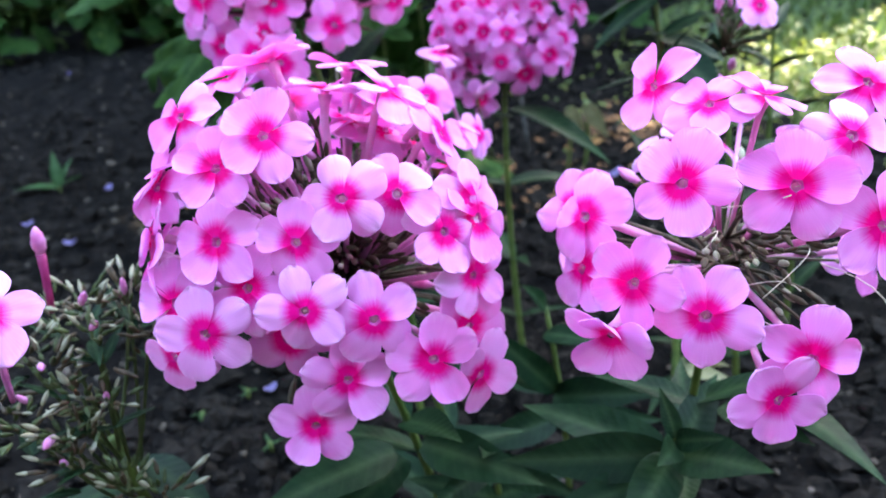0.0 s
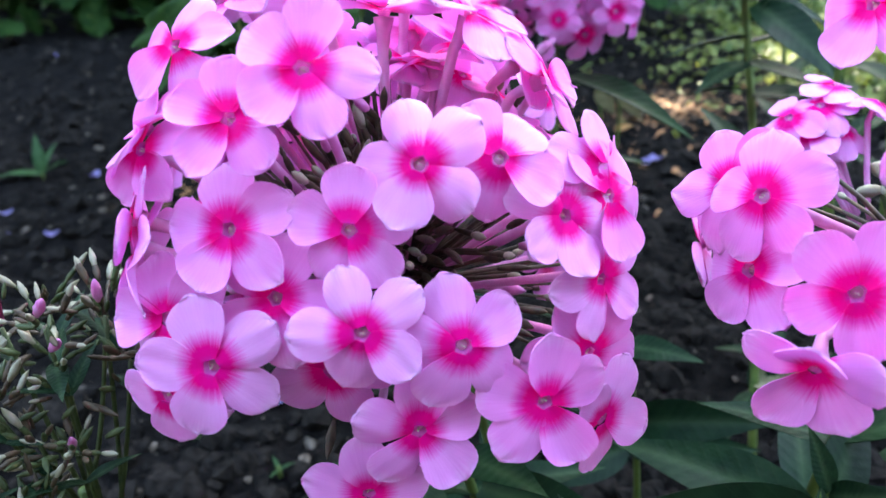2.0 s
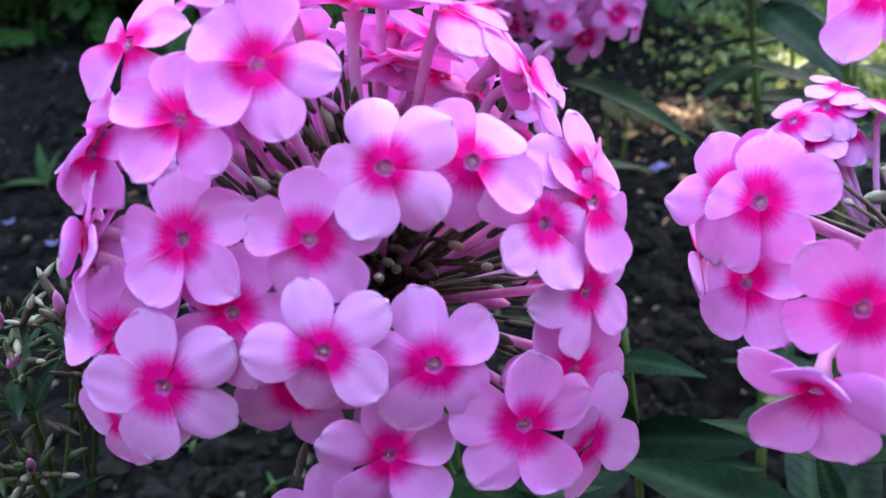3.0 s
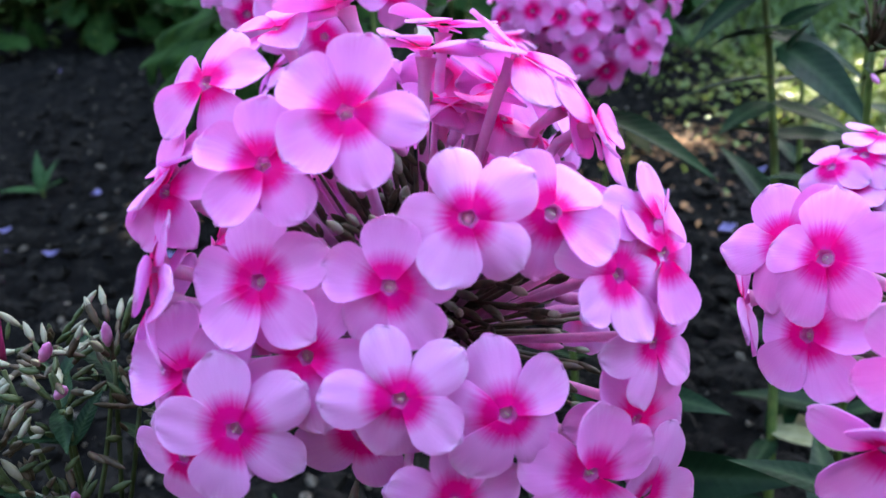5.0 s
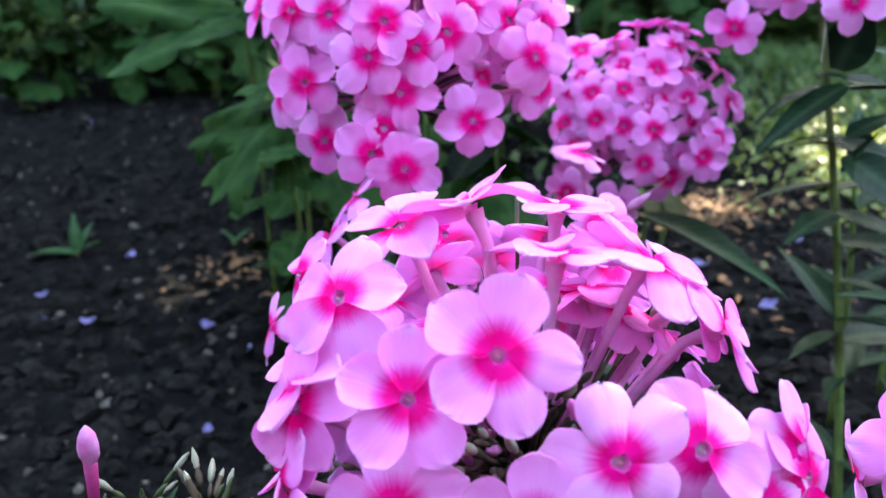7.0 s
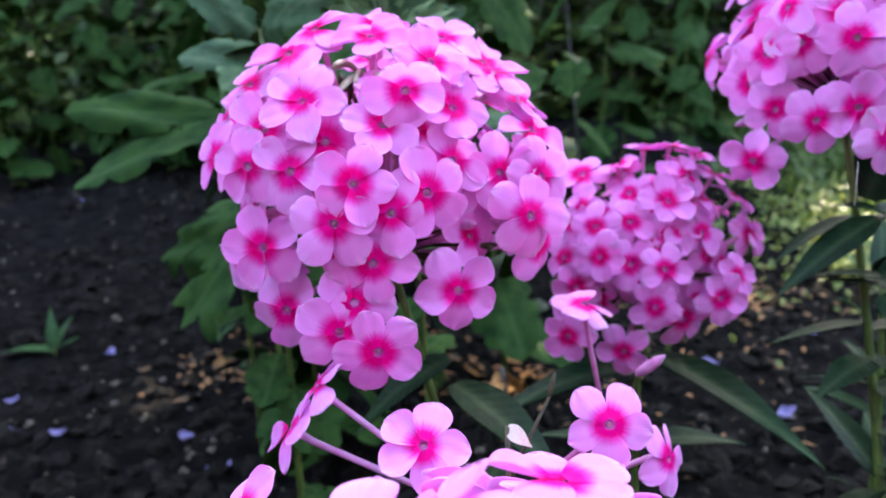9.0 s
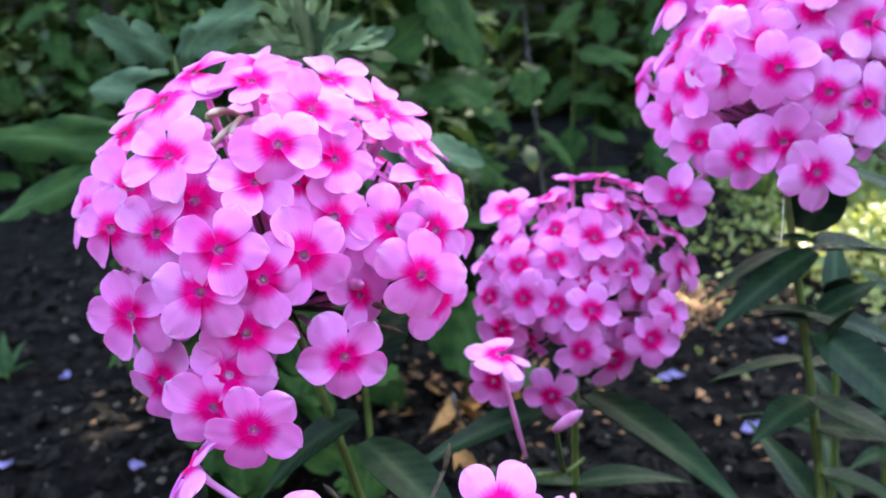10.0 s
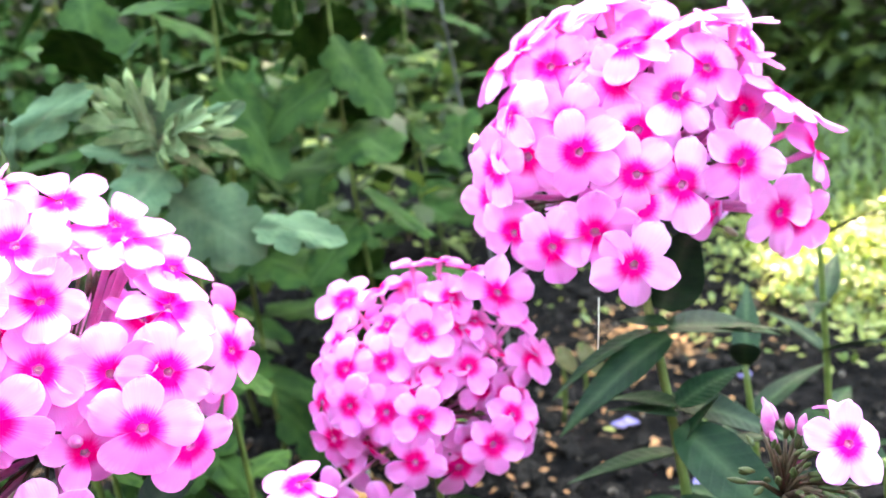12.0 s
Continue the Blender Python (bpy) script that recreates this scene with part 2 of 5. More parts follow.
def aim(place, normal, spin=0.0, size=1.0):
    """The pose of a thing at place whose z axis follows normal, turned by spin degrees about it."""
    n = Vector(normal).normalized()
    up = Vector((0, 0, 1)) if abs(n.z) < 0.98 else Vector((0, 1, 0))
    x = up.cross(n).normalized()
    y = n.cross(x)
    m = Matrix((x, y, n)).transposed().to_4x4()
    return Matrix.Translation(place) @ m @ pose(0, 0, 0, 0, 0, spin) @ Matrix.Diagonal((size, size, size, 1))


# ---- floret pieces ----
R0 = 0.0165    # petal reach


def petal_mesh(k, material, reach):
    rng = random.Random(100 + k)
    notch = rng.uniform(0.0, 0.035)
    fat = rng.uniform(0.37, 0.42)
    droop = rng.uniform(-0.06, 0.30)
    cup = rng.uniform(-0.20, 0.22)
    skew = rng.uniform(-0.05, 0.05)
    n, w = 11, 10
    wob = [rng.uniform(0, 6.28) for _ in range(4)]
    rows = []
    for i in range(n + 1):
        u = 1 - (1 - i / n) ** 1.7
        s = 0.10 + 0.90 * u
        if u < 0.60:
            half = 0.10 + (fat - 0.10) * math.sin(u / 0.60 * math.pi / 2) ** 1.1
        else:
            half = fat * math.sqrt(max(0.0, 1 - ((u - 0.60) / 0.40) ** 2.15))
        row = []
        for j in range(w + 1):
            v = 2 * j / w - 1
            rough = 0.016 * math.sin(6 * v + wob[0]) + 0.011 * math.sin(13 * v + wob[1]) + 0.007 * math.sin(23 * v + wob[2])
            y = v * half * (1 + 0.025 * math.sin(9 * u + wob[3]) + 0.012 * math.sin(21 * u + wob[0])) + skew * u
            x = s * (1 - 0.03 * v * v * u) - notch * math.exp(-(v * 3) ** 2) * (u ** 4) + rough * u ** 3
            z = -droop * u * u + cup * v * v * half * 2 + 0.019 * math.sin(7 * v + 5 * u + k) * u + 0.03 * (1 - u) ** 3
            row.append((x * reach, y * reach, z * reach))
        rows.append(row)
    me = mesh_of("petal", sheet(rows, 0.00028, 1), material)
    # the underside is paler than the face
    me.materials.append(PETAL_BACK)
    return me


PETALS = [petal_mesh(k, PETAL, R0) for k in range(12)]
PETALS_LIGHT = [petal_mesh(40 + k, PETAL_LIGHT, R0) for k in range(8)]
PETALS_DEEP = [petal_mesh(60 + k, PETAL_DEEP, R0) for k in range(8)]
PETALS_SMALL = [petal_mesh(20 + k, PETAL_SMALL, 0.0145) for k in range(6)]


def throat_mesh():
    """The small rim and hollow at the floret's middle."""
    bm = bmesh.new()
    prof = [(0.0023, 0.00035), (0.0019, 0.0002), (0.0015, -0.0009), (0.0012, -0.0026), (0.0009, -0.005)]
    rings = [[bm.verts.new((r * math.cos(a), r * math.sin(a), z)) for a in (math.tau * j / 10 for j in range(10))] for r, z in prof]
    for a, b in zip(rings, rings[1:]):
        for j in range(10):
            bm.faces.new((a[j], a[(j + 1) % 10], b[(j + 1) % 10], b[j]))
    bm.faces.new(rings[-1])
    return mesh_of("throat", bm, THROAT)


def anther_mesh():
    bm = bmesh.new()
    tube_into(bm, [(0.0003, 0.0002, -0.001), (0.0004, 0.0002, 0.0000), (0.0006, 0.0003, 0.0006), (0.0008, 0.0003, 0.0008)], [0.00018, 0.00026, 0.00026, 0.0001], 6)
    tube_into(bm, [(-0.0004, -0.0002, -0.001), (-0.0004, -0.0003, 0.0001), (-0.0005, -0.0004, 0.0004)], [0.00018, 0.00024, 0.0001], 6)
    return mesh_of("anther", bm, STAMEN)


THROAT_ME, ANTHER_ME = throat_mesh(), anther_mesh()


def blossom(plant, core, place, normal, spin, size=1.0, small=False, rng=random, petals=5, fold=0.0, loose=0.13, tones=(0, 0, 1, 2)):
    """One floret: tube from the core, five petals, throat and anthers."""
    place, core, normal = Vector(place), Vector(core), Vector(normal).normalized()
    back = place - normal * 0.012 * size
    start = core.lerp(back, 0.25)
    bm = bmesh.new()
    k = size * (0.85 if small else 1.0)
    pts = [start, start.lerp(back, 0.5), back.lerp(place, 0.2), place - normal * 0.005 * k, place - normal * 0.0012 * k]
    tube_into(bm, pts, [0.0010 * k, 0.0013 * k, 0.0014 * k, 0.0017 * k, 0.0026 * k], 8)
    ob = part("blossom", bm, TUBE, plant)
    meshes = PETALS_SMALL if small else (PETALS, PETALS_LIGHT, PETALS_DEEP)[rng.choice(tones)]
    normal = (normal + Vector((rng.uniform(-1, 1), rng.uniform(-1, 1), rng.uniform(-1, 1))) * loose).normalized()
    m = aim(place, normal, spin, size)
    twist = rng.choice((-1, 1)) * rng.uniform(3, 10)
    dish = rng.uniform(-9, 9)
    wild = 0.5 if loose < 0.1 else 1.0
    for i in range(petals):
        tip = wild * (rng.uniform(-11, 13) + dish + (rng.uniform(12, 30) if rng.random() < 0.13 else 0)) + fold
        pm = m @ pose(0, 0, 0, 0, 0, 72 * i + rng.uniform(-4, 4)) @ pose(0, 0, 0.0005 * (i % 2) , twist + rng.uniform(-6, 6), tip, 0)
        s = rng.uniform(0.94, 1.05)
        part("petal", rng.choice(meshes), None, ob, "", pm @ Matrix.Diagonal((s, s * rng.uniform(0.92, 1.08), 1, 1)))
    q = 0.7 if small else 0.92
    part("throat", THROAT_ME, None, ob, "", m @ Matrix.Diagonal((q, q, q, 1)))
    part("anther", ANTHER_ME, None, ob, "", m @ pose(0, 0, 0, 0, 0, rng.uniform(0, 360)) @ Matrix.Diagonal((0.7 * q, 0.7 * q, q, 1)))
    return ob


def bud_mesh(name, material, length, fat):
    bm = bmesh.new()
    prof = [(0, 0.5), (0.2, 0.8), (0.45, 1.0), (0.7, 0.85), (0.9, 0.42), (1.0, 0.08)]
    sides = 8
    rings = []
    for u, r in prof:
        rings.append([bm.verts.new((fat * r * (1 + 0.12 * math.sin(2 * a + 6 * u)) * math.cos(a), fat * r * math.sin(a), length * u)) for a in (math.tau * j / sides + u * 1.4 for j in range(sides))])
    for a, b in zip(rings, rings[1:]):
        for j in range(sides):
            bm.faces.new((a[j], a[(j + 1) % sides], b[(j + 1) % sides], b[j]))
    bm.faces.new(rings[0][::-1])
    bm.faces.new(rings[-1])
    return mesh_of(name, bm, material)


BUD_ME = [bud_mesh("bud", BUD_PALE, 0.0075, 0.0015), bud_mesh("bud", BUD_PALE, 0.0055, 0.0013), bud_mesh("bud", CALYX, 0.0105, 0.0012), bud_mesh("bud", CALYX, 0.0088, 0.0013)]
BUD_GREEN_ME = [bud_mesh("bud", CALYX_GREEN, 0.0085, 0.0012), bud_mesh("bud", CALYX_GREEN, 0.007, 0.0013)]
BUD_PINK_ME = [bud_mesh("bud", BUD_PINK, 0.011, 0.0022), bud_mesh("bud", BUD_PINK, 0.014, 0.0024)]


def sphere_way(az, el):
    """Direction: az degrees clockwise from straight towards the path's start (-y) as seen from above; el above level."""
    a, e = radians(az), radians(el)
    return Vector((-math.sin(a) * math.cos(e), -math.cos(a) * math.cos(e), math.sin(e)))


def spiral(n, low, high):
    """n ways spread evenly over a dome between two elevations."""
    z0, z1 = math.sin(radians(low)), math.sin(radians(high))
    for i in range(n):
        z = z1 + (z0 - z1) * (i + 0.5) / n
        a = i * 2.399963
        r = math.sqrt(1 - z * z)
        yield Vector((r * math.cos(a), r * math.sin(a), z))


def phlox_head(plant, core, radius, given, fill, size, seed, small=False, low=-35, gap=0.8, buds=60, top=90, front=0.15, bud_top=85, crowned=(0.80, 0.96), bare=(), tones=(0, 0, 1, 2), back=(0.93, 1.05), lean_y=-0.55):
    """given: (az, el, mm from core, spin, mm reach, face az, face el, degrees by which the petals fold back); fill spreads further florets where none is given."""
    rng = random.Random(seed)
    core = Vector(core)
    reach = 0.0145 if small else R0
    base = core - Vector((0, 0, radius * 0.35))
    taken = []
    for az, el, d, spin, r, faz, fel, fold in given:
        way = sphere_way(az, el)
        blossom(plant, base, core + way * d * 0.001, sphere_way(faz, fel), spin, r * 0.001 / reach, small, rng, 5, fold, 0.03, tones)
        taken.append(way)
    for way in spiral(fill, low, 88):
        way = (way + Vector((rng.uniform(-1, 1), rng.uniform(-1, 1), rng.uniform(-1, 1))) * 0.10).normalized()
        if given and way.y < front:
            continue
        if any((way - o).length < (gap if way.y > 0.15 else (0.34 if small else 0.46) if way.z > 0.55 else 0.62) * 2 * reach / radius for o in taken):
            continue
        if math.degrees(math.asin(way.z)) > top:
            continue
        az, el = math.degrees(math.atan2(-way.x, -way.y)), math.degrees(math.asin(way.z))
        if any(a <= az <= b and c <= el <= d for a, b, c, d in bare):
            continue
        crown = way.z > 0.55
        place = core + way * radius * rng.uniform(*crowned) if crown else core + way * radius * (rng.uniform(*back) if way.y > 0.15 else rng.uniform(0.80, 0.92))
        lean = Vector((0, lean_y * rng.random(), 0)) if crown else Vector((0, 0, 0.15 + 0.5 * max(0.0, way.z)))
        face = (way + lean + Vector((rng.uniform(-1, 1), rng.uniform(-1, 1), rng.uniform(-1, 1))) * (0.45 if crown else 0.2))
        blossom(plant, base, place, face, rng.uniform(0, 72), size * rng.uniform(0.9, 1.06), small, rng, tones=tones)
        taken.append(way)
    # calyxes and unopened buds crowd the middle, on thin branchlets
    for way in spiral(buds, -30, bud_top):
        way = (way + Vector((rng.uniform(-1, 1), rng.uniform(-1, 1), rng.uniform(-1, 1))) * 0.3).normalized()
        end = core - Vector((0, 0, radius * 0.1)) + way * radius * rng.uniform(0.45, 0.78)
        bm = bmesh.new()
        tube_into(bm, [base, base.lerp(end, 0.5) + Vector((0, 0, 0.002)), end], [0.0011, 0.0008, 0.0006], 5)
        part("branchlet", bm, CALYX, plant)
        me = BUD_ME[rng.choice((0, 1, 2, 2, 2, 3, 3, 3))] if rng.random() < 0.93 else rng.choice(BUD_PINK_ME)
        part("bud", me, None, plant, "", aim(end, way + Vector((rng.uniform(-.4, .4), rng.uniform(-.4, .4), 0.2)), 0, rng.uniform(0.8, 1.2)))


def inner_florets(plant, core, radius, n, seed, small=False, size=0.9, low=-25, tones=(0, 0, 2)):
    """A second layer of florets, half hidden under the outer ones."""
    rng = random.Random(seed)
    core = Vector(core)
    base = core - Vector((0, 0, radius * 0.35))
    for way in spiral(n, low, 88):
        way = (way + Vector((rng.uniform(-1, 1), rng.uniform(-1, 1), rng.uniform(-1, 1))) * 0.12).normalized()
        if way.y > 0.35:
            continue
        blossom(plant, base, core + way * radius * rng.uniform(0.72, 0.82), way + Vector((0, 0, 0.25)), rng.uniform(0, 72), size * rng.uniform(0.88, 1.0), small, rng, tones=tones)


def bud_cluster(plant, core, radius, az, el, n, seed, spread=14, green=False):
    """A tuft of pointed calyxes with a few pale tips, showing through a gap in the dome."""
    rng = random.Random(seed)
    core = Vector(core)
    base = core - Vector((0, 0, radius * 0.2))
    for i in range(n):
        way = sphere_way(az + rng.gauss(0, spread), el + rng.gauss(0, spread * 0.8))
        end = core + way * radius * rng.uniform(0.40, 0.72)
        if i % 2 == 0:
            bm = bmesh.new()
            tube_into(bm, [base, base.lerp(end, 0.6) + Vector((0, 0, 0.002)), end], [0.0011, 0.0008, 0.0006], 5)
            part("branchlet", bm, CALYX, plant)
        turn = way + Vector((rng.uniform(-.5, .5), rng.uniform(-.3, .3), rng.uniform(-.3, .5)))
        part("bud", BUD_GREEN_ME[i % 2] if green else BUD_ME[2 + i % 2], None, plant, "", aim(end, turn, 0, rng.uniform(0.7, 1.05)))
        if rng.random() < (0.05 if green else 0.22):
            part("bud", BUD_ME[rng.randrange(2)], None, plant, "", aim(end + turn.normalized() * 0.006, turn, 0, rng.uniform(0.7, 1.0)))
        elif rng.random() < 0.10:
            part("bud", BUD_PINK_ME[0], None, plant, "", aim(end + turn.normalized() * 0.005, turn, 0, rng.uniform(0.5, 0.8)))


def leaf_mesh(k, material, length, width, name="leaf"):
    """A lanceolate blade along x, folded a little on its midrib and arching down."""
    rng = random.Random(300 + k)
    arch, fold, wav = rng.uniform(0.10, 0.32), rng.uniform(0.12, 0.3), rng.uniform(0.0, 0.05)
    rows = []
    for i in range(13):
        u = i / 12
        half = width * 0.56 * (math.sin(math.pi * min(1, u * 0.97 + 0.03) ** 0.72) ** 0.9) * (1 - 0.35 * u * u) + 0.0007 * (1 - u)
        rows.append([(u * length, v * half, (-arch * u * u + 0.06 * u) * length + abs(v) * half * fold + wav * length * 0.12 * math.sin(9 * u + 3 * v + k)) for v in (-1, -0.6, -0.12, 0.12, 0.6, 1)])
    return mesh_of(name, sheet(rows, 0.0004), material)


LEAVES = [leaf_mesh(k, LEAF, 0.082, 0.021) for k in range(5)]


def leaf_at(plant, place, az, lift, size, roll=0, meshes=None, rng=random, name="leaf"):
    """az: compass way of the blade, degrees counter-clockwise from +x; lift: degrees up."""
    return part(name, rng.choice(meshes or LEAVES), None, plant, "", Matrix.Translation(place) @ pose(0, 0, 0, 0, 0, az) @ pose(0, 0, 0, roll, -lift, 0) @ Matrix.Diagonal((size, size, size, 1)))


def leafy_stem(plant, foot, top, sag, thick, pairs, seed, span=(0.15, 0.85), size=1.0, turn=0.0, lift=(5, 35), meshes=None, mat_stem=None):
    rng = random.Random(seed)
    pts = bent(foot, top, sag, 12)
    bm = bmesh.new()
    tube_into(bm, pts, [thick * (1.15 - 0.45 * i / 12) for i in range(13)], 8)
    part("stem", bm, mat_stem or STEM, plant)
    for i in range(pairs):
        u = span[0] + (span[1] - span[0]) * (i + rng.uniform(-0.2, 0.2)) / max(1, pairs - 1)
        p = pts[0].lerp(pts[-1], u) + Vector(sag) * math.sin(math.pi * u)
        a = turn + 90 * (i % 2) + rng.uniform(-25, 25)
        for side in (0, 180):
            leaf_at(plant, p, a + side, rng.uniform(*lift), size * rng.uniform(0.7, 1.12), rng.uniform(-15, 15), meshes, rng)


def plant_root(place, name, label, category, group=""):
    ob = new(name)
    ob.empty_display_size = 0.03
    ob.location = place
    tagged(ob, label, category, group)
    ob.location = (0, 0, 0)
    return ob


# ---- ground ----
def ground_height(x, y):
    n = noise.fractal(Vector((x * 9, y * 9, 0.3)), 0.9, 2.0, 4)
    m = noise.fractal(Vector((x * 45, y * 45, 1.7)), 0.8, 2.0, 3)
    return 0.010 * n + 0.0075 * m


def build_ground():
    xs = [-60, -20, -6, -3, -1.6] + [-1.2 + 0.0085 * i for i in range(225)] + [1.2, 1.6, 3, 6, 20, 60]
    ys = [-60, -20, -5, -1, 0] + [0.22 + 0.0085 * i for i in range(175)] + [2, 3, 6, 20, 60]
    rows = [[(x, y, ground_height(x, y) if abs(x) < 2 and -1 < y < 2.2 else 0.0) for y in ys] for x in xs]
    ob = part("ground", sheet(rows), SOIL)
    tagged(ob, "dark crumbly bare garden soil with clods and litter", "soil", kind="structure")


build_ground()


# default label is for side walls added out of view against low skylight
def wall_plane(name, a, b, height, thick=0.06, material=None, label="plain unseen side wall added to shut out low skylight", category="fence"):
    bm = bmesh.new()
    bmesh.ops.create_cube(bm, size=1)
    a, b = Vector(a), Vector(b)
    d = b - a
    ob = part(name, bm, material or WALL, None, "", Matrix.Translation((a + b) / 2 + Vector((0, 0, height / 2))) @ pose(0, 0, 0, 0, 0, math.degrees(math.atan2(d.y, d.x))) @ Matrix.Diagonal((d.length, thick, height, 1)))
    tagged(ob, label, category, kind="structure")
    return ob


# ---- phlox plants ----
# florets: az, el, mm from the core, spin, petal mm, facing az, el, fold
WIDE_A = [(9.5, 46.7, 86.5, 70, 16.4, -1, 37, -11), (-12, 32.6, 78.4, 28, 16.2, -3, 27, -2), (-28.3, 31.2, 77.7, 39, 16.4, -13, 29, 2), (-39, 18.4, 77.1, 59, 16.2, -33, 26, -9), (26.9, 22, 74.1, 33, 16.8, 16, 30, -12), (2.5, 23.1, 73.1, 17, 15.9, 2, 25, 1), (17.7, 10.2, 72.2, 65, 16.5, 4, 21, -3), (1, 6.2, 78.5, 33, 16.3, -2, 22, -6), (-15.7, 0.7, 76.8, 27, 16.8, -12, 19, 4), (-28.9, -12.2, 83.5, 9, 17.7, -16, 12, -7), (-6.9, -17.3, 77, 13, 17.2, -11, 6, -16)]
WIDE_B = [(-42.7, -10.4, 78.4, 43, 17.1, -22, 4, -6), (26.4, -0.1, 83.6, 32, 17.7, 5, 18, -5), (35.4, 5.9, 82.5, 46, 17.1, 25, 21, -4), (26, 39.6, 82.1, 22, 15.3, 8, 41, -6), (50.6, 31.5, 81.6, 35, 16.3, 36, 36, 0), (38.9, -9.3, 85.6, 49, 16.8, 28, 5, -4), (4.3, -30.6, 83.8, 18, 16.5, 0, 6, -12), (-42.8, -21.9, 87.9, 50, 17.1, -35, -4, -7), (-44.4, 4.8, 78.8, 32, 15.9, -39, 15, -12), (-50.8, 23, 80, 3, 15.9, -41, 26, 5), (-49.6, 18.5, 80, 35, 17, -37, 21, 0)]
WIDE_C = [(11.5, -11, 63.9, 1, 17.1, -2, 12, -5), (51.5, 49.2, 85.3, 30, 15.9, 31, 50, -5), (49.8, 76.5, 79.6, 46, 17.2, 131, 59, -14), (-148.1, 74.5, 69, 19, 17.2, -148, 76, -14), (-15.7, 72.8, 70.1, 3, 17.2, -160, 73, -14), (72, 65.5, 78.7, 1, 17.2, 72, 68, -14), (-56.1, 63, 72.8, 59, 17.2, -99, 61, -14), (-76, 50.1, 65.4, 66, 17.2, -78, 39, -14), (-66.1, 43.3, 69.6, 44, 17.2, -77, 28, -14), (55.3, 34.8, 80, 53, 17.2, 90, 42, -6), (46.7, 14.6, 80, 39, 17.2, 84, 17, -6)]
WIDE_D = [(50.2, 19.3, 80, 67, 17.2, 84, 22, -6)]
WIDE = WIDE_A + WIDE_B + WIDE_C + WIDE_D
# florets: az, el, mm from the core, spin, petal mm, facing az, el, fold
LOOSE_A = [(30.8, 28.5, 75.5, 71, 16.9, 22, 26, -5), (-2.7, 30.3, 61, 10, 18.6, 15, 29, -2), (22.4, -7.7, 66.5, 57, 19.1, 21, 13, -3), (42.3, -0.9, 68.3, 64, 17.4, 28, 14, -4), (45.5, -14.2, 76.2, 18, 17.5, 28, -8, -30), (-8.2, -21.3, 69.7, 4, 18, 5, 11, -9), (1.1, -29.8, 77.3, 50, 17.4, 1, 3, -18), (69.9, 9.8, 62.1, 35, 17.3, 51, 27, 5), (74, 58, 62.2, 59, 17.5, 71, 24, -6), (-158.8, 10.9, 109, 1, 12.5, -92, 89, -18), (-24.5, 40.9, 66, 2, 16.2, -2, 33, 3)]
LOOSE_B = [(-63.3, 51.7, 66, 15, 17.7, -6, 47, 4), (-26.9, 15.3, 66, 0, 18.5, 1, 22, -6), (70.4, -9.5, 62.4, 38, 17.7, 58, 22, -3), (87.1, 6.1, 59, 62, 18.5, 58, 30, -6), (5.9, 56.3, 66, 2, 12.5, -63, 77, -6), (31, 53, 66, 5, 15.6, 36, 62, 0)]
LOOSE = LOOSE_A + LOOSE_B
# florets: az, el, mm from the core, spin, petal mm, facing az, el, fold
FULL_A = [(-6.9, 39.2, 62.5, 23, 16.3, -10, 32, -13), (-19.6, 15.3, 66.1, 30, 16.8, -14, 16, -1), (9, 8, 70.6, 14, 16.9, -4, 14, -6), (-27.6, -16.5, 70, 43, 17, -13, 7, -5), (-1.3, -4.6, 68.5, 58, 16.4, -7, 9, -4), (9.3, -22.3, 78.7, 70, 16.8, -4, 5, -11), (-50, 3.5, 76.5, 70, 17.1, -24, 13, -1), (34.9, -1.6, 69.4, 32, 16.9, 9, 12, -3), (27.7, 22.7, 65.1, 64, 16.4, 7, 22, -2), (32.4, -23.5, 70, 58, 16.3, 8, 2, -5), (-7.5, 10.3, 68.9, 61, 15.9, -7, 12, 0)]
FULL_B = [(-51.5, 17.1, 64, 16, 16.1, -28, 17, -12), (29, 45, 68, 70, 16.6, 11, 41, -22), (-33.7, 25.1, 59.9, 29, 16, -17, 21, -2), (-1.8, -23.5, 86.4, 37, 16.8, -7, 5, -3), (-40.5, 59, 68.9, 17, 15.8, -27, 40, -10), (-41.3, 42.8, 63.5, 49, 14.7, -28, 34, -9), (-61.9, 12.2, 74, 26, 15.8, -30, 14, -4), (42.3, 34.3, 68.6, 53, 16.5, 10, 25, -6), (17.5, 34.4, 61.2, 13, 16.5, 1, 24, -6), (86.1, 71.4, 75.1, 62, 16.5, 41, 63, -6), (-177.9, 81.6, 72.1, 39, 16.5, 0, 66, -6)]
FULL_C = [(-88.2, 67.7, 71, 22, 16.5, -27, 64, -6), (-89, 52.3, 71, 30, 16.5, -52, 56, -6), (-95.2, 2.8, 71, 2, 16.5, -69, 12, -6), (-64.7, -10.4, 71, 71, 15.8, -47, 11, -1), (-73.9, 25.4, 71, 9, 16.5, -59, 54, -6), (-84, 47.2, 71, 48, 16.5, -60, 66, -6), (-88.6, 33.2, 71, 47, 16.5, -72, 48, -6), (1.9, 80.5, 69, 44, 16.5, -6, 63, -6), (70, 61, 72, 60, 20.2, 45, 58, 0), (79, 45, 72.4, 67, 15.7, 43, 45, 0), (76, 33, 72.4, 67, 15.7, 46, 33, 0)]
FULL_D = [(67, 21, 72, 14, 15.7, 42, 19, 0), (41, 22, 72, 18, 15.7, 15, 23, 0), (5, -16, 72, 66, 15.7, -2, 13, 0), (-17, 46, 72, 47, 15.7, -12, 27, 0), (3, 19, 72, 68, 15.7, -3, 20, 0)]
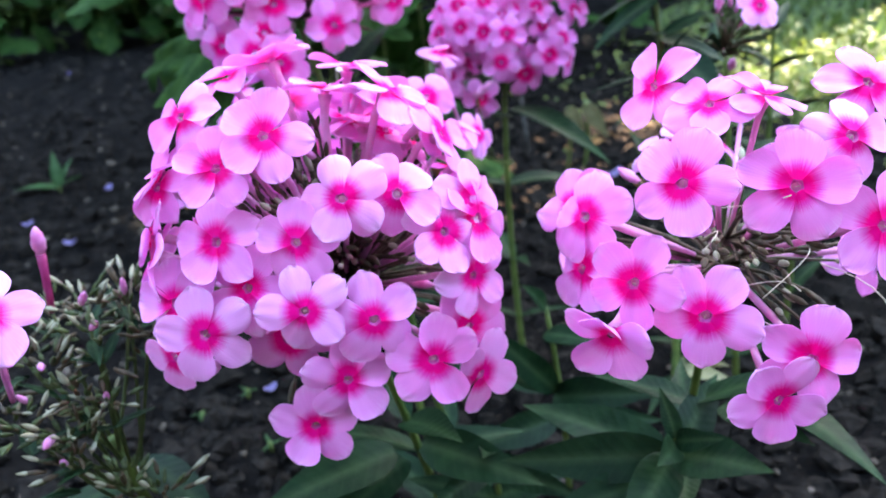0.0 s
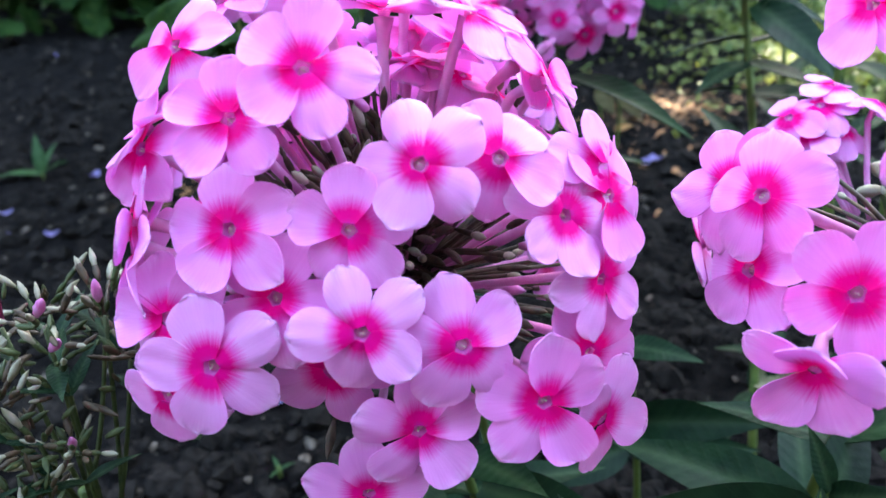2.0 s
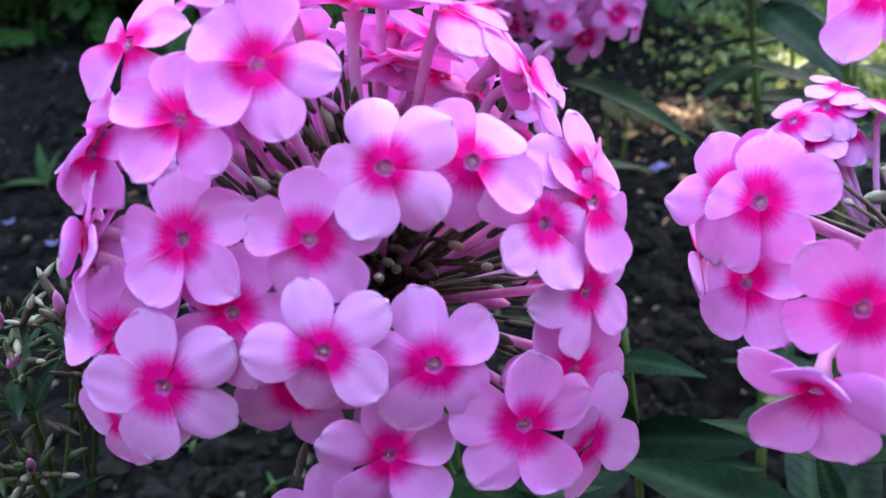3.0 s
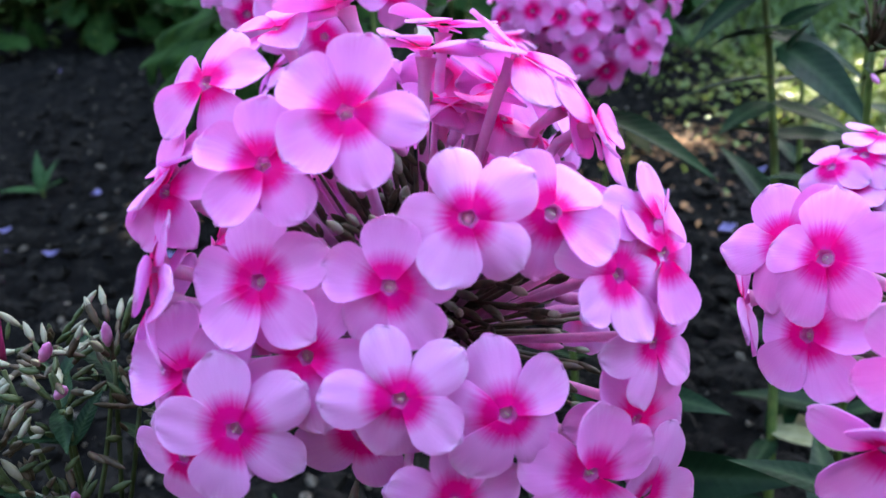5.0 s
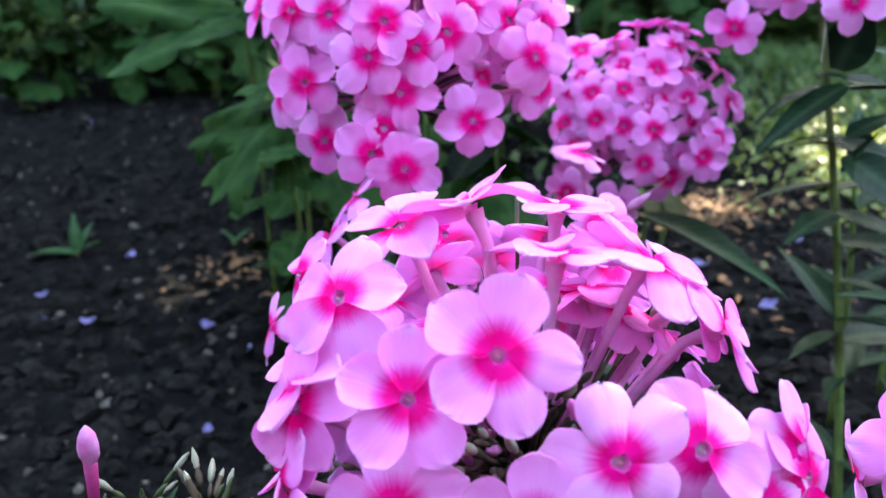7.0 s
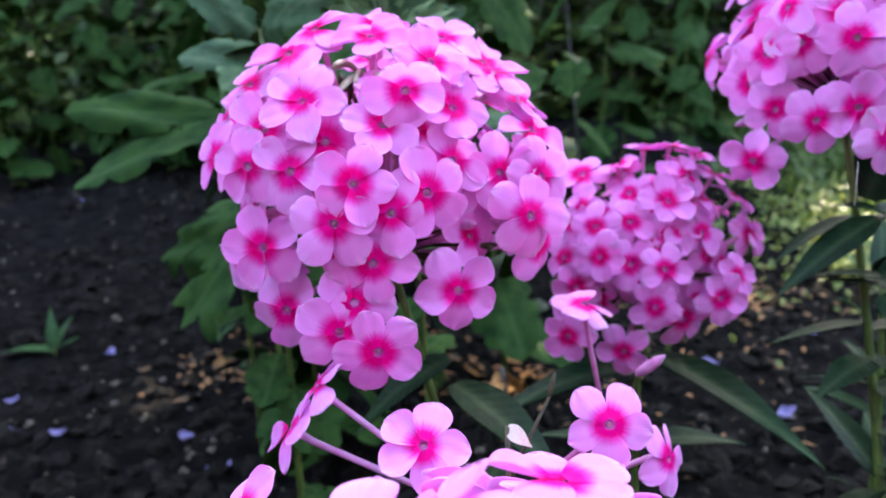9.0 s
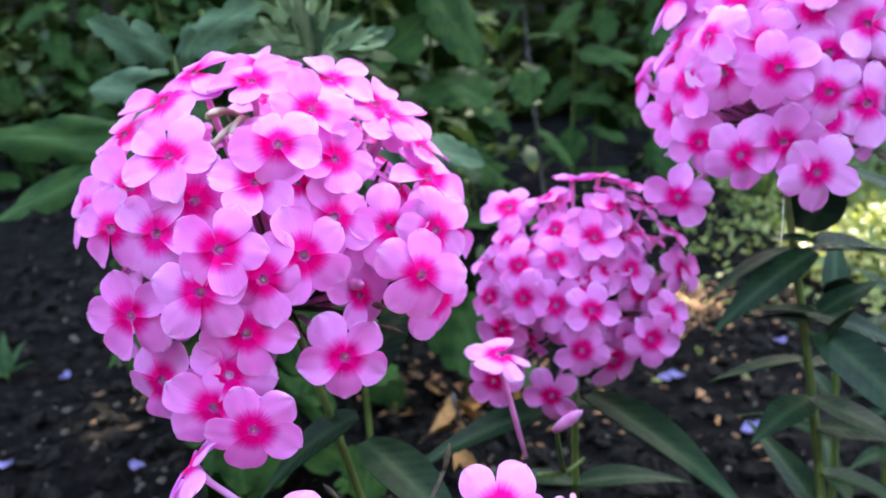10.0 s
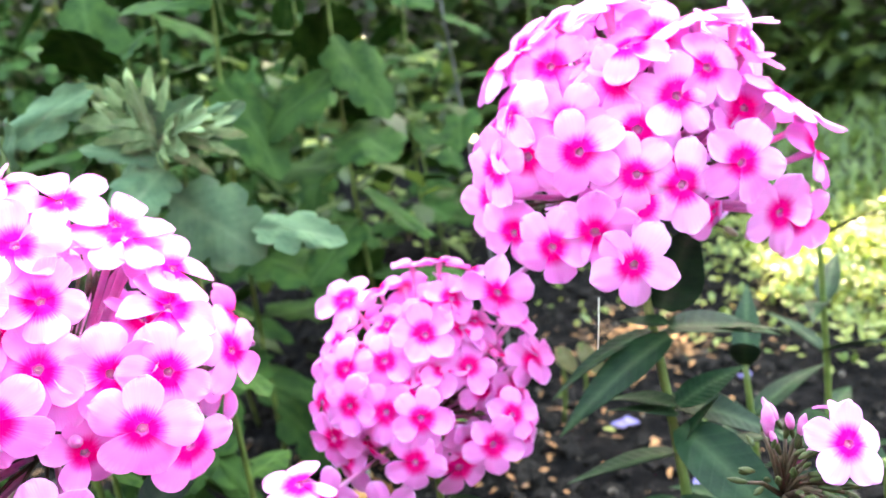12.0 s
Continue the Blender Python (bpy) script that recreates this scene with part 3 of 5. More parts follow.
FULL = FULL_A + FULL_B + FULL_C + FULL_D
# florets: az, el, mm from the core, spin, petal mm, facing az, el, fold
SMALL_A = [(-9.9, 55.4, 46.4, 22, 15.1, -7, 39, -10), (27.4, 42.6, 42.9, 34, 13.7, 4, 36, -1), (-37.2, 31.6, 42.5, 63, 13.8, -16, 31, -2), (-6.9, 34, 39, 34, 13.4, -6, 30, -2), (22.3, 13.3, 42.6, 45, 14.2, 6, 25, -3), (6, -11, 50.1, 52, 13.8, 0, 9, 0), (53.7, -5.3, 52.3, 51, 14.1, 30, 12, -3), (49, -23.8, 68.2, 4, 14.3, 29, 6, -9), (22.6, -34.7, 60.7, 46, 14.8, 18, 0, -3), (-33.5, -8.7, 52.3, 53, 14.6, -6, 11, -9), (-46, 1.5, 52.9, 69, 12.8, -26, 20, -7)]
SMALL_B = [(106.9, 52.2, 57.5, 6, 15.7, 30, 53, -2), (-72.2, 16.9, 54.9, 69, 12.9, -38, 24, -6), (49.3, 32.5, 50, 28, 13.5, 27, 27, -6), (40.4, 15.8, 50, 72, 13.5, 25, 19, -6), (178.1, 77.3, 59, 71, 11.5, 178, 80, -6), (-128.1, 74.6, 62, 49, 11.5, -128, 78, -6), (-102.5, 63.9, 61.3, 47, 11.5, -103, 70, -6), (-92.5, 52.1, 57.1, 50, 11.5, -92, 61, -6), (90.2, 73.1, 55, 28, 11.5, 90, 77, -6), (-84.1, 36.6, 57.1, 10, 13.5, -84, 48, -6), (-76.5, 16.8, 56.3, 52, 13.5, -77, 32, -6)]
SMALL_C = [(-91.9, 71.1, 55, 38, 11.5, -92, 75, -6), (0.6, 11.6, 46.8, 60, 14.2, -2, 20, -2), (68, 9, 51, 12, 13, 48, 16, 0), (-19, -30, 43.9, 31, 16.4, -12, 5, 0), (72, 30, 51, 32, 14.1, 57, 20, 0), (72, 41, 51, 20, 12.7, 60, 32, 0), (-67, -20, 51, 24, 12.7, -46, 9, 0), (69, -31, 51, 29, 16.4, 48, 5, 0)]
SMALL = SMALL_A + SMALL_B + SMALL_C
# florets: az, el, mm from the core, spin, petal mm, facing az, el, fold
TALL_A = [(-8.1, 24.7, 67.6, 22, 16.3, 7, 25, -8), (28.4, 20.1, 67.9, 61, 15.9, 20, 22, -10), (5.5, 16.4, 65, 47, 16.6, 9, 12, -2), (40.9, 9.1, 69.7, 33, 15.9, 22, 11, -5), (-5.6, -1.4, 71.3, 68, 17.3, 6, 9, -3), (19.6, -12.3, 74.8, 9, 16.5, 19, 0, -11), (9.3, -20.3, 81, 56, 16.4, 12, -1, -8), (32.1, -16.3, 78.2, 69, 16, 19, 2, -3), (47.2, -14.8, 74.2, 65, 14.9, 29, 0, -10), (50.8, -28, 90.1, 15, 15.3, 26, -5, -3), (-44, 17.6, 59.5, 43, 16.9, -13, 17, -8)]
TALL_B = [(-24.1, 2.3, 72.4, 68, 16.2, -5, 14, -9), (11.1, 31.9, 67.1, 50, 15.5, 12, 19, -1), (61.6, -7.6, 67.9, 38, 16.2, 33, 6, -3), (-11.6, 50.8, 63, 71, 15.9, 8, 32, -1), (85, 49, 61.9, 22, 16.8, 67, 38, -6), (51.6, 45.6, 56.4, 47, 16.4, 26, 27, -1), (-50, 18.4, 72, 35, 16.8, -72, 52, -6), (-66, -2.5, 77.2, 64, 16.8, -71, 24, -6), (-49.5, -19.2, 72, 67, 16.8, -14, -2, -6), (-60.2, -22.5, 79.1, 26, 16.8, -18, -4, -6), (-46.7, 43.5, 72, 41, 16.8, -117, 77, -6)]
TALL_C = [(14.6, 58.4, 72, 23, 16.8, 153, 77, -6), (47.7, 21.3, 72, 43, 16.8, 72, 18, -6), (52.4, 4.7, 72, 24, 16.8, 58, 12, -6), (-68.3, 8.4, 75.7, 28, 16.8, -90, 45, -6), (22.5, 10.6, 75.1, 39, 16.9, 15, 11, -2), (-46.2, 35.2, 66.7, 64, 16.8, -72, 72, -6), (7, 3, 71, 50, 16.2, 8, 14, 0), (7, 41, 71, 54, 16.2, 32, 60, 0), (-28, 50, 71, 43, 18.2, 128, 82, 0), (-20, 31, 71, 20, 16.2, -9, 26, 0), (6, -6, 71, 68, 16.2, 8, 11, 0)]
TALL = TALL_A + TALL_B + TALL_C
# ---- phlox plants ----
def leaf_between(plant, base, tip, width, roll=0.0, meshes=None, k=0, face=(0, 0, 1)):
    """A blade from base to tip, of that width."""
    base, tip = Vector(base), Vector(tip)
    d = tip - base
    x = d.normalized()
    y = Vector(face).cross(x).normalized()
    z = x.cross(y)
    s = d.length / 0.080
    m = Matrix.Translation(base) @ Matrix((x, y, z)).transposed().to_4x4() @ pose(0, 0, 0, roll, -6, 0) @ Matrix.Diagonal((s, width / 0.021, s, 1))
    me = (meshes or LEAVES)[k % len(meshes or LEAVES)]
    return part("leaf", me, None, plant, "", m)


def phlox(label, core, radius, given, fill, size, seed, foot, sag=(0, 0, 0), small=False, gap=0.8, buds=60, thick=0.0024, leaves=3, turn=0.0, span=(0.2, 0.7), leaf_size=0.8, low=-30, top=90, front=0.15, bud_top=85, crowned=(0.80, 0.96), bare=(), tones=(0, 0, 1, 2), back=(0.93, 1.05), lean_y=-0.55):
    plant = plant_root(foot, "phlox_plant", label, "flower", "pink phlox in the bed")
    phlox_head(plant, core, radius, given, fill, size, seed, small, low, gap, buds, top, front, bud_top, crowned, bare, tones, back, lean_y)
    leafy_stem(plant, foot, Vector(core) - Vector((0, 0, radius * 0.35)), sag, thick, leaves, seed, span, leaf_size, turn)
    return plant


plant = phlox("tall phlox with a dense dome of bright pink flowers", (-0.054, 0.310, 0.269), 0.076, WIDE, 90, 1.0, 1, (-0.015, 0.375, 0.0), (0, 0.01, 0), gap=0.6, back=(0.80, 0.90), crowned=(0.72, 0.86), lean_y=0.6, bud_top=48, buds=150, leaves=4, turn=30, span=(0.15, 0.6))
for i, (az, el, n) in enumerate(((-18, 17, 50), (-3, 53, 36), (18, 39, 44), (2, 28, 34))):
    bud_cluster(plant, (-0.054, 0.310, 0.269), 0.076, az, el, n, 310 + i)
rng = random.Random(377)
for i in range(16):
    way = sphere_way(rng.uniform(-100, 100), rng.uniform(48, 80))
    if way.y < -0.25:
        continue
    blossom(plant, (-0.054, 0.310, 0.245), Vector((-0.054, 0.310, 0.269)) + way * 0.076 * rng.uniform(0.62, 0.80), way + Vector((rng.uniform(-.5, .5), rng.uniform(-.1, .7), 0.3)), rng.uniform(0, 72), rng.uniform(0.75, 0.95), False, rng)
# a torn whitish petal on the crown
leaf_between(plant, (-0.0532, 0.3584, 0.3304), (-0.0474, 0.3554, 0.3260), 0.004, 0, [leaf_mesh(45, STAMEN, 0.08, 0.02)], 0, (0, -1, 0.3))
bm = bmesh.new()
tube_into(bm, bent((-0.054, 0.318, 0.262), (-0.0532, 0.3584, 0.3304), (0, 0.006, -0.004), 6), [0.0007] * 7, 5)
part("branchlet", bm, CALYX, plant)
for a, b, w in (((-0.043, 0.321, 0.142), (-0.108, 0.285, 0.140), 0.024), ((-0.040, 0.330, 0.130), (-0.082, 0.268, 0.128), 0.022), ((-0.030, 0.335, 0.135), (0.028, 0.298, 0.136), 0.022)):
    leaf_between(plant, a, b, w, 8, None, 1, (0, -0.5, 0.8))

plant = phlox("pink phlox with loose large flowers and spent stalks", (0.100, 0.285, 0.280), 0.066, LOOSE, 24, 1.05, 2, (0.112, 0.36, 0.0), (0, 0.01, 0), top=25, bare=((55, 180, -20, 70),), bud_top=8, buds=44, leaves=3, turn=-20, span=(0.2, 0.6))
leaf_between(plant, (0.125, 0.302, 0.180), (0.156, 0.243, 0.190), 0.020, -10, None, 2)
leaf_between(plant, (0.112, 0.302, 0.174), (0.136, 0.262, 0.180), 0.018, 10, None, 3)
for i, (az, el, n) in enumerate(((6, 4, 26), (-25, 16, 10))):
    bud_cluster(plant, (0.100, 0.285, 0.280), 0.066, az, el, n, 320 + i)
# a shaded side truss of pale flowers turned away behind the head
rng = random.Random(431)
for p, n, k in (((0.0900, 0.365, 0.2760), (-0.6, -0.35, 0.7), 0.80), ((0.1005, 0.365, 0.2800), (-0.3, -0.3, 0.9), 0.84), ((0.1083, 0.362, 0.2710), (0.1, -0.35, 0.9), 0.8), ((0.0964, 0.362, 0.2707), (-0.6, -0.2, 0.7), 0.85), ((0.108, 0.372, 0.285), (0.1, -0.25, 0.95), 0.78), ((0.120, 0.362, 0.281), (0.35, 0.0, 0.9), 0.8)):
    blossom(plant, (0.112, 0.335, 0.235), p, n, rng.uniform(0, 72), k, False, rng, 5, 8, 0.05, (1,))
# swollen pale green calyxes left by dropped flowers
for p, n, k in (((0.116, 0.332, 0.2722), (-0.5, -0.2, 0.5), 1.5), ((0.114, 0.332, 0.2668), (-0.9, -0.2, 0.3), 1.5), ((0.110, 0.332, 0.2600), (-0.8, -0.3, 0.1), 1.6), ((0.119, 0.330, 0.2650), (-0.3, -0.5, 0.4), 1.5), ((0.122, 0.330, 0.276), (0.1, -0.3, 0.8), 1.4)):
    bm = bmesh.new()
    tube_into(bm, bent((0.112, 0.325, 0.235), p, (0.002, 0, 0), 5), [0.0009] * 6, 5)
    part("branchlet", bm, CALYX_GREEN, plant)
    part("bud", BUD_ME[0], None, plant, "", aim(p, n, 0, k))
# dry thread-like styles left where flowers have dropped
for i in range(9):
    rng = random.Random(700 + i)
    a = Vector((0.100, 0.270, 0.275)) + Vector((rng.uniform(-0.02, 0.03), -0.02, rng.uniform(-0.02, 0.03)))
    b = a + Vector((rng.uniform(-0.03, 0.04), -0.02, rng.uniform(-0.04, 0.02)))
    bm = bmesh.new()
    tube_into(bm, bent(a, b, (0.003, -0.004, 0.006), 7), [0.0002] * 8, 5)
    part("style", bm, STAMEN, plant, "thin pale dry style")

plant = phlox("phlox with a full round head of pink flowers", (-0.097, 0.515, 0.350), 0.071, FULL, 90, 1.0, 3, (-0.04, 0.50, 0.0), (0.006, 0.01, 0), front=-0.95, bare=((-105, -30, -90, -6), (-30, -8, -90, -20)), tones=(0, 2, 2), buds=100, leaves=3, turn=60, span=(0.2, 0.55))
inner_florets(plant, (-0.097, 0.515, 0.350), 0.071, 34, 351, low=-12)
# spent beige corolla tubes on the crown
for i in range(9):
    rng = random.Random(750 + i)
    a = Vector((-0.106 + 0.008 * rng.random(), 0.515 + 0.006 * rng.random(), 0.402))
    b = Vector((-0.103 + rng.uniform(-0.012, 0.012), 0.480 + rng.uniform(-0.004, 0.01), 0.402 + rng.uniform(-0.008, 0.010)))
    bm = bmesh.new()
    tube_into(bm, bent(a, b, (0, 0, 0.003), 5), [0.0009, 0.001, 0.0011, 0.0012, 0.0013, 0.0008], 6)
    part("spent_tube", bm, SPENT, plant, "dry beige spent corolla tube")
leaf_between(plant, (-0.070, 0.512, 0.262), (-0.025, 0.462, 0.243), 0.022, 0, None, 1)
leaf_between(plant, (-0.072, 0.512, 0.275), (-0.118, 0.500, 0.250), 0.022, 0, None, 2)
leaf_between(plant, (-0.074, 0.520, 0.285), (-0.045, 0.556, 0.312), 0.024, 0, None, 0)

plant = phlox("phlox with a small tight mauve-pink flower head", (0.036, 0.604, 0.289), 0.050, SMALL, 120, 0.95, 4, (0.044, 0.595, 0.0), (-0.004, 0.006, 0), True, front=-0.95, crowned=(0.84, 1.06), buds=90, leaves=3, turn=10, span=(0.2, 0.6))
inner_florets(plant, (0.036, 0.604, 0.289), 0.050, 40, 352, True, 0.9, -35)
blossom(plant, (0.004, 0.530, 0.225), (-0.010, 0.518, 0.297), (-0.1, -0.12, 0.98), 20, 0.92, False, random.Random(5))
part("bud", BUD_PINK_ME[1], None, plant, "", aim((0.010, 0.497, 0.272), (0.75, -0.1, 0.65), 0, 1.1))
bm = bmesh.new()
tube_into(bm, bent((0.039, 0.600, 0.190), (0.006, 0.525, 0.232), (0, 0, -0.004), 6), [0.0012] * 7, 6)
tube_into(bm, bent((0.024, 0.566, 0.205), (0.011, 0.498, 0.274), (0, 0, -0.004), 6), [0.0010] * 7, 6)
part("side_branch", bm, STEM, plant)
leaf_between(plant, (0.040, 0.590, 0.236), (0.095, 0.500, 0.225), 0.022, 0, None, 1)
leaf_between(plant, (0.040, 0.590, 0.230), (-0.055, 0.545, 0.236), 0.022, 0, None, 2)

plant = phlox("tallest phlox with a broad sunlit pink flower head", (0.135, 0.605, 0.395), 0.070, TALL, 64, 1.10, 5, (0.147, 0.485, 0.0), (0.012, 0.010, 0), front=-0.95, buds=90, thick=0.0027, leaves=4, turn=40, span=(0.12, 0.5), leaf_size=0.7)
inner_florets(plant, (0.135, 0.605, 0.395), 0.070, 32, 353, False, 0.9, -20)
for k, (a, b, w, r) in enumerate((((0.146, 0.576, 0.316), (0.0945, 0.560, 0.284), 0.017, -15), ((0.147, 0.580, 0.318), (0.2035, 0.600, 0.300), 0.016, 15), ((0.147, 0.592, 0.322), (0.166, 0.600, 0.358), 0.026, 35), ((0.146, 0.580, 0.320), (0.128, 0.590, 0.318), 0.012, 0),
                                 ((0.145, 0.562, 0.290), (0.1755, 0.568, 0.3005), 0.014, 10), ((0.144, 0.563, 0.289), (0.119, 0.606, 0.274), 0.013, 0), ((0.144, 0.560, 0.286), (0.118, 0.582, 0.280), 0.012, 10), ((0.146, 0.563, 0.279), (0.180, 0.512, 0.248), 0.024, 22),
                                 ((0.144, 0.560, 0.270), (0.163, 0.560, 0.292), 0.008, 0), ((0.142, 0.555, 0.248), (0.176, 0.520, 0.236), 0.018, 0), ((0.142, 0.555, 0.248), (0.108, 0.538, 0.238), 0.018, 0))):
    leaf_between(plant, a, b, w, r, None, k)
# leaf pairs further down its stem
for k, (a, b, w) in enumerate((((0.1425, 0.5911, 0.3131), (0.0927, 0.572, 0.298), 0.014), ((0.1429, 0.5902, 0.3094), (0.201, 0.5897, 0.3079), 0.014), ((0.1461, 0.583, 0.2816), (0.195, 0.565, 0.268), 0.015), ((0.1485, 0.5766, 0.2575), (0.098, 0.5725, 0.247), 0.015),
                                      ((0.1488, 0.5756, 0.2538), (0.2039, 0.5866, 0.2537), 0.014), ((0.151, 0.5676, 0.226), (0.118, 0.5882, 0.2232), 0.014), ((0.1511, 0.5671, 0.2242), (0.193, 0.546, 0.2256), 0.016), ((0.1523, 0.5603, 0.2019), (0.200, 0.5398, 0.1915), 0.018),
                                      ((0.1533, 0.5507, 0.1723), (0.1142, 0.5262, 0.1661), 0.017), ((0.1534, 0.5495, 0.1686), (0.2046, 0.558, 0.1628), 0.018))):
    leaf_between(plant, a, b, w, (12, -10, 20)[k % 3], None, k)
for k, (a, b) in enumerate((((0.1504, 0.5061, 0.0519), (0.1866, 0.4754, 0.0565)), ((0.1505, 0.5068, 0.0537), (0.2009, 0.5239, 0.0426)))):
    leaf_between(plant, a, b, 0.013, 15, [leaf_mesh(47 + k, LEAF_WILT, 0.080, 0.021)])
# a white thread hangs below the head
bm = bmesh.new()
tube_into(bm, [(0.109, 0.5274, 0.3566), (0.1078, 0.524, 0.348), (0.1064, 0.5205, 0.3392)], [0.00012] * 3, 5)
part("thread", bm, STAMEN, plant, "thin white thread")

# the sparse head behind the dense dome
SPARSE = [(-68, 33, 49, 60, 15.5, 8, 34, 0), (37, 38, 48, 6, 15.5, 12, 55, 0), (-99, -3, 66, 40, 14.0, -50, 18, 0), (51, 16, 98, 12, 16.0, 62, 28, 0), (66, -2, 99, 30, 15.0, 80, 15, 0), (90, 15, 74, 30, 15.0, 85, 40, 0), (95, 28, 70, 10, 14.0, 100, 45, 0)]
plant = phlox("low phlox with a few open pink flowers", (-0.055, 0.430, 0.270), 0.058, SPARSE, 0, 0.92, 6, (-0.01, 0.435, 0.0), buds=3, leaves=3, turn=75)

# buds and two flowers beside the tall one
FEW = [(-20, 25, 30, 10, 14.4, -8, 30, 0), (-60, 35, 24, 40, 11.0, -95, 55, 0)]
plant = phlox("young phlox with buds and few pink flowers", (0.165, 0.499, 0.308), 0.031, FEW, 0, 0.9, 7, (0.205, 0.520, 0.0), buds=0, leaves=3, turn=15)
bud_cluster(plant, (0.163, 0.494, 0.295), 0.030, 0, 25, 55, 333, 45, True)
for p, way in (((0.157, 0.492, 0.315), (-0.1, -0.1, 1)), ((0.161, 0.474, 0.285), (-0.1, -0.5, 0.5))):
    part("bud", BUD_PINK_ME[1], None, plant, "", aim(p, way, 0, 0.95))


# ---- budding phlox by the open soil ----
def budding_phlox():
    rng = random.Random(41)
    plant = plant_root((-0.165, 0.30, 0), "phlox_plant", "budding phlox with pale closed buds and pink tips", "flower", "pink phlox in the bed")
    foot, fork = Vector((-0.160, 0.315, 0.0)), Vector((-0.165, 0.290, 0.185))
    bm = bmesh.new()
    tube_into(bm, bent(foot, fork, (0.004, 0, 0), 8), [0.0032 - 0.0001 * i for i in range(9)], 8)
    part("stem", bm, STEM, plant)
    tips = [(-0.159, 0.288, 0.250), (-0.143, 0.294, 0.250), (-0.155, 0.283, 0.241), (-0.172, 0.272, 0.233), (-0.180, 0.256, 0.217), (-0.167, 0.259, 0.211), (-0.160, 0.260, 0.206), (-0.152, 0.272, 0.216),
            (-0.161, 0.270, 0.221), (-0.137, 0.290, 0.236), (-0.164, 0.253, 0.199), (-0.131, 0.255, 0.180), (-0.145, 0.253, 0.186), (-0.178, 0.297, 0.246), (-0.190, 0.285, 0.235), (-0.195, 0.262, 0.222), (-0.150, 0.310, 0.245), (-0.172, 0.315, 0.243)]
    for tip in tips:
        tip = Vector(tip)
        start = foot.lerp(fork, rng.uniform(0.75, 1.0))
        bm = bmesh.new()
        tube_into(bm, bent(start, tip, (0, 0, -0.006), 6), [0.0011, 0.001, 0.0009, 0.0009, 0.0008, 0.0008, 0.0007], 6)
        part("branchlet", bm, CALYX_GREEN, plant)
        for j in range(rng.randrange(16, 22)):
            way = Vector((rng.uniform(-1, 1), rng.uniform(-1, 0.8), rng.uniform(-0.1, 1.2))).normalized()
            base = tip.lerp(start, rng.choice((0, 0, 0, 0.06, 0.14))) + way * rng.uniform(0.002, 0.012)
            part("bud", BUD_GREEN_ME[j % 2] if rng.random() < 0.6 else BUD_ME[2 + j % 2], None, plant, "", aim(base, way, 0, rng.uniform(0.6, 0.95)))
            if rng.random() < 0.32:
                part("bud", BUD_ME[rng.randrange(2)], None, plant, "", aim(base + way * 0.005, way, 0, rng.uniform(0.7, 1.1)) @ Matrix.Diagonal((0.8, 0.8, 1.1, 1)))
        for j in range(2):
            leaf_at(plant, tip - Vector((0, 0, 0.012)), rng.uniform(0, 360), rng.uniform(0, 40), rng.uniform(0.16, 0.30), 0, None, rng)
    for p, way, s in (((-0.159, 0.286, 0.256), (0.4, -0.2, 0.6), 0.8), ((-0.143, 0.293, 0.256), (0.1, -0.1, 1), 0.75), ((-0.155, 0.281, 0.247), (0.5, -0.3, 0.5), 0.75), ((-0.172, 0.268, 0.240), (0.3, -0.5, 0.1), 0.7),
                      ((-0.167, 0.253, 0.216), (0.05, -1, 0.1), 0.85), ((-0.192, 0.28, 0.243), (0.4, -0.2, 0.6), 0.8), ((-0.178, 0.262, 0.226), (-0.3, -0.4, 0.8), 0.65), ((-0.150, 0.268, 0.221), (0.3, -0.4, 0.9), 0.6), ((-0.164, 0.250, 0.204), (0.2, -0.6, 0.7), 0.7)):
        part("bud", BUD_PINK_ME[0], None, plant, "rosy pink furled bud", aim(p, way, 0, s))
    # the long furled flower that stands above the rest
    bm = bmesh.new()
    tube_into(bm, [(-0.1775, 0.2965, 0.248), (-0.1765, 0.296, 0.256), (-0.1750, 0.2955, 0.266), (-0.1738, 0.2952, 0.276)], [0.0014, 0.0016, 0.0017, 0.0020], 10)
    tall = part("corolla_tube", bm, TUBE_DARK, plant, "deep rose corolla tube")
    part("furled_tip", bud_mesh("furled_tip", BUD_PINK, 0.0125, 0.0031), None, tall, "", aim((-0.1738, 0.2952, 0.2755), (0.08, -0.02, 1)))
    blossom(plant, (-0.176, 0.25, 0.225), (-0.152, 0.218, 0.291), (0.48, -0.69, 0.54), 66, 1.06, False, rng, 5, -6, 0.03, (1,))
    for a, b, w in (((-0.160, 0.304, 0.150), (-0.205, 0.268, 0.150), 0.018), ((-0.161, 0.304, 0.160), (-0.118, 0.270, 0.150), 0.018), ((-0.162, 0.306, 0.11), (-0.19, 0.24, 0.12), 0.02), ((-0.160, 0.306, 0.10), (-0.10, 0.30, 0.10), 0.02)):
        leaf_between(plant, a, b, w, 0, None, int(w * 500))


budding_phlox()


# ---- short leafy shoots ----
def leafy_shoot(foot, top, leaves, seed, thick=0.0019):
    plant = plant_root(foot, "leafy_shoot", "dark green leafy phlox shoot without flowers", "plant", "leafy shoots")
    bm = bmesh.new()
    tube_into(bm, bent(foot, top, (0.003, 0, 0), 8), [thick * (1.1 - 0.05 * i) for i in range(9)], 8)
    part("stem", bm, STEM, plant)
    for i, (a, b, w) in enumerate(leaves):
        leaf_between(plant, a, b, w * 0.8, (-12, 10, 4)[i % 3], None, i + seed, (0, -0.65, 0.7))
    return plant


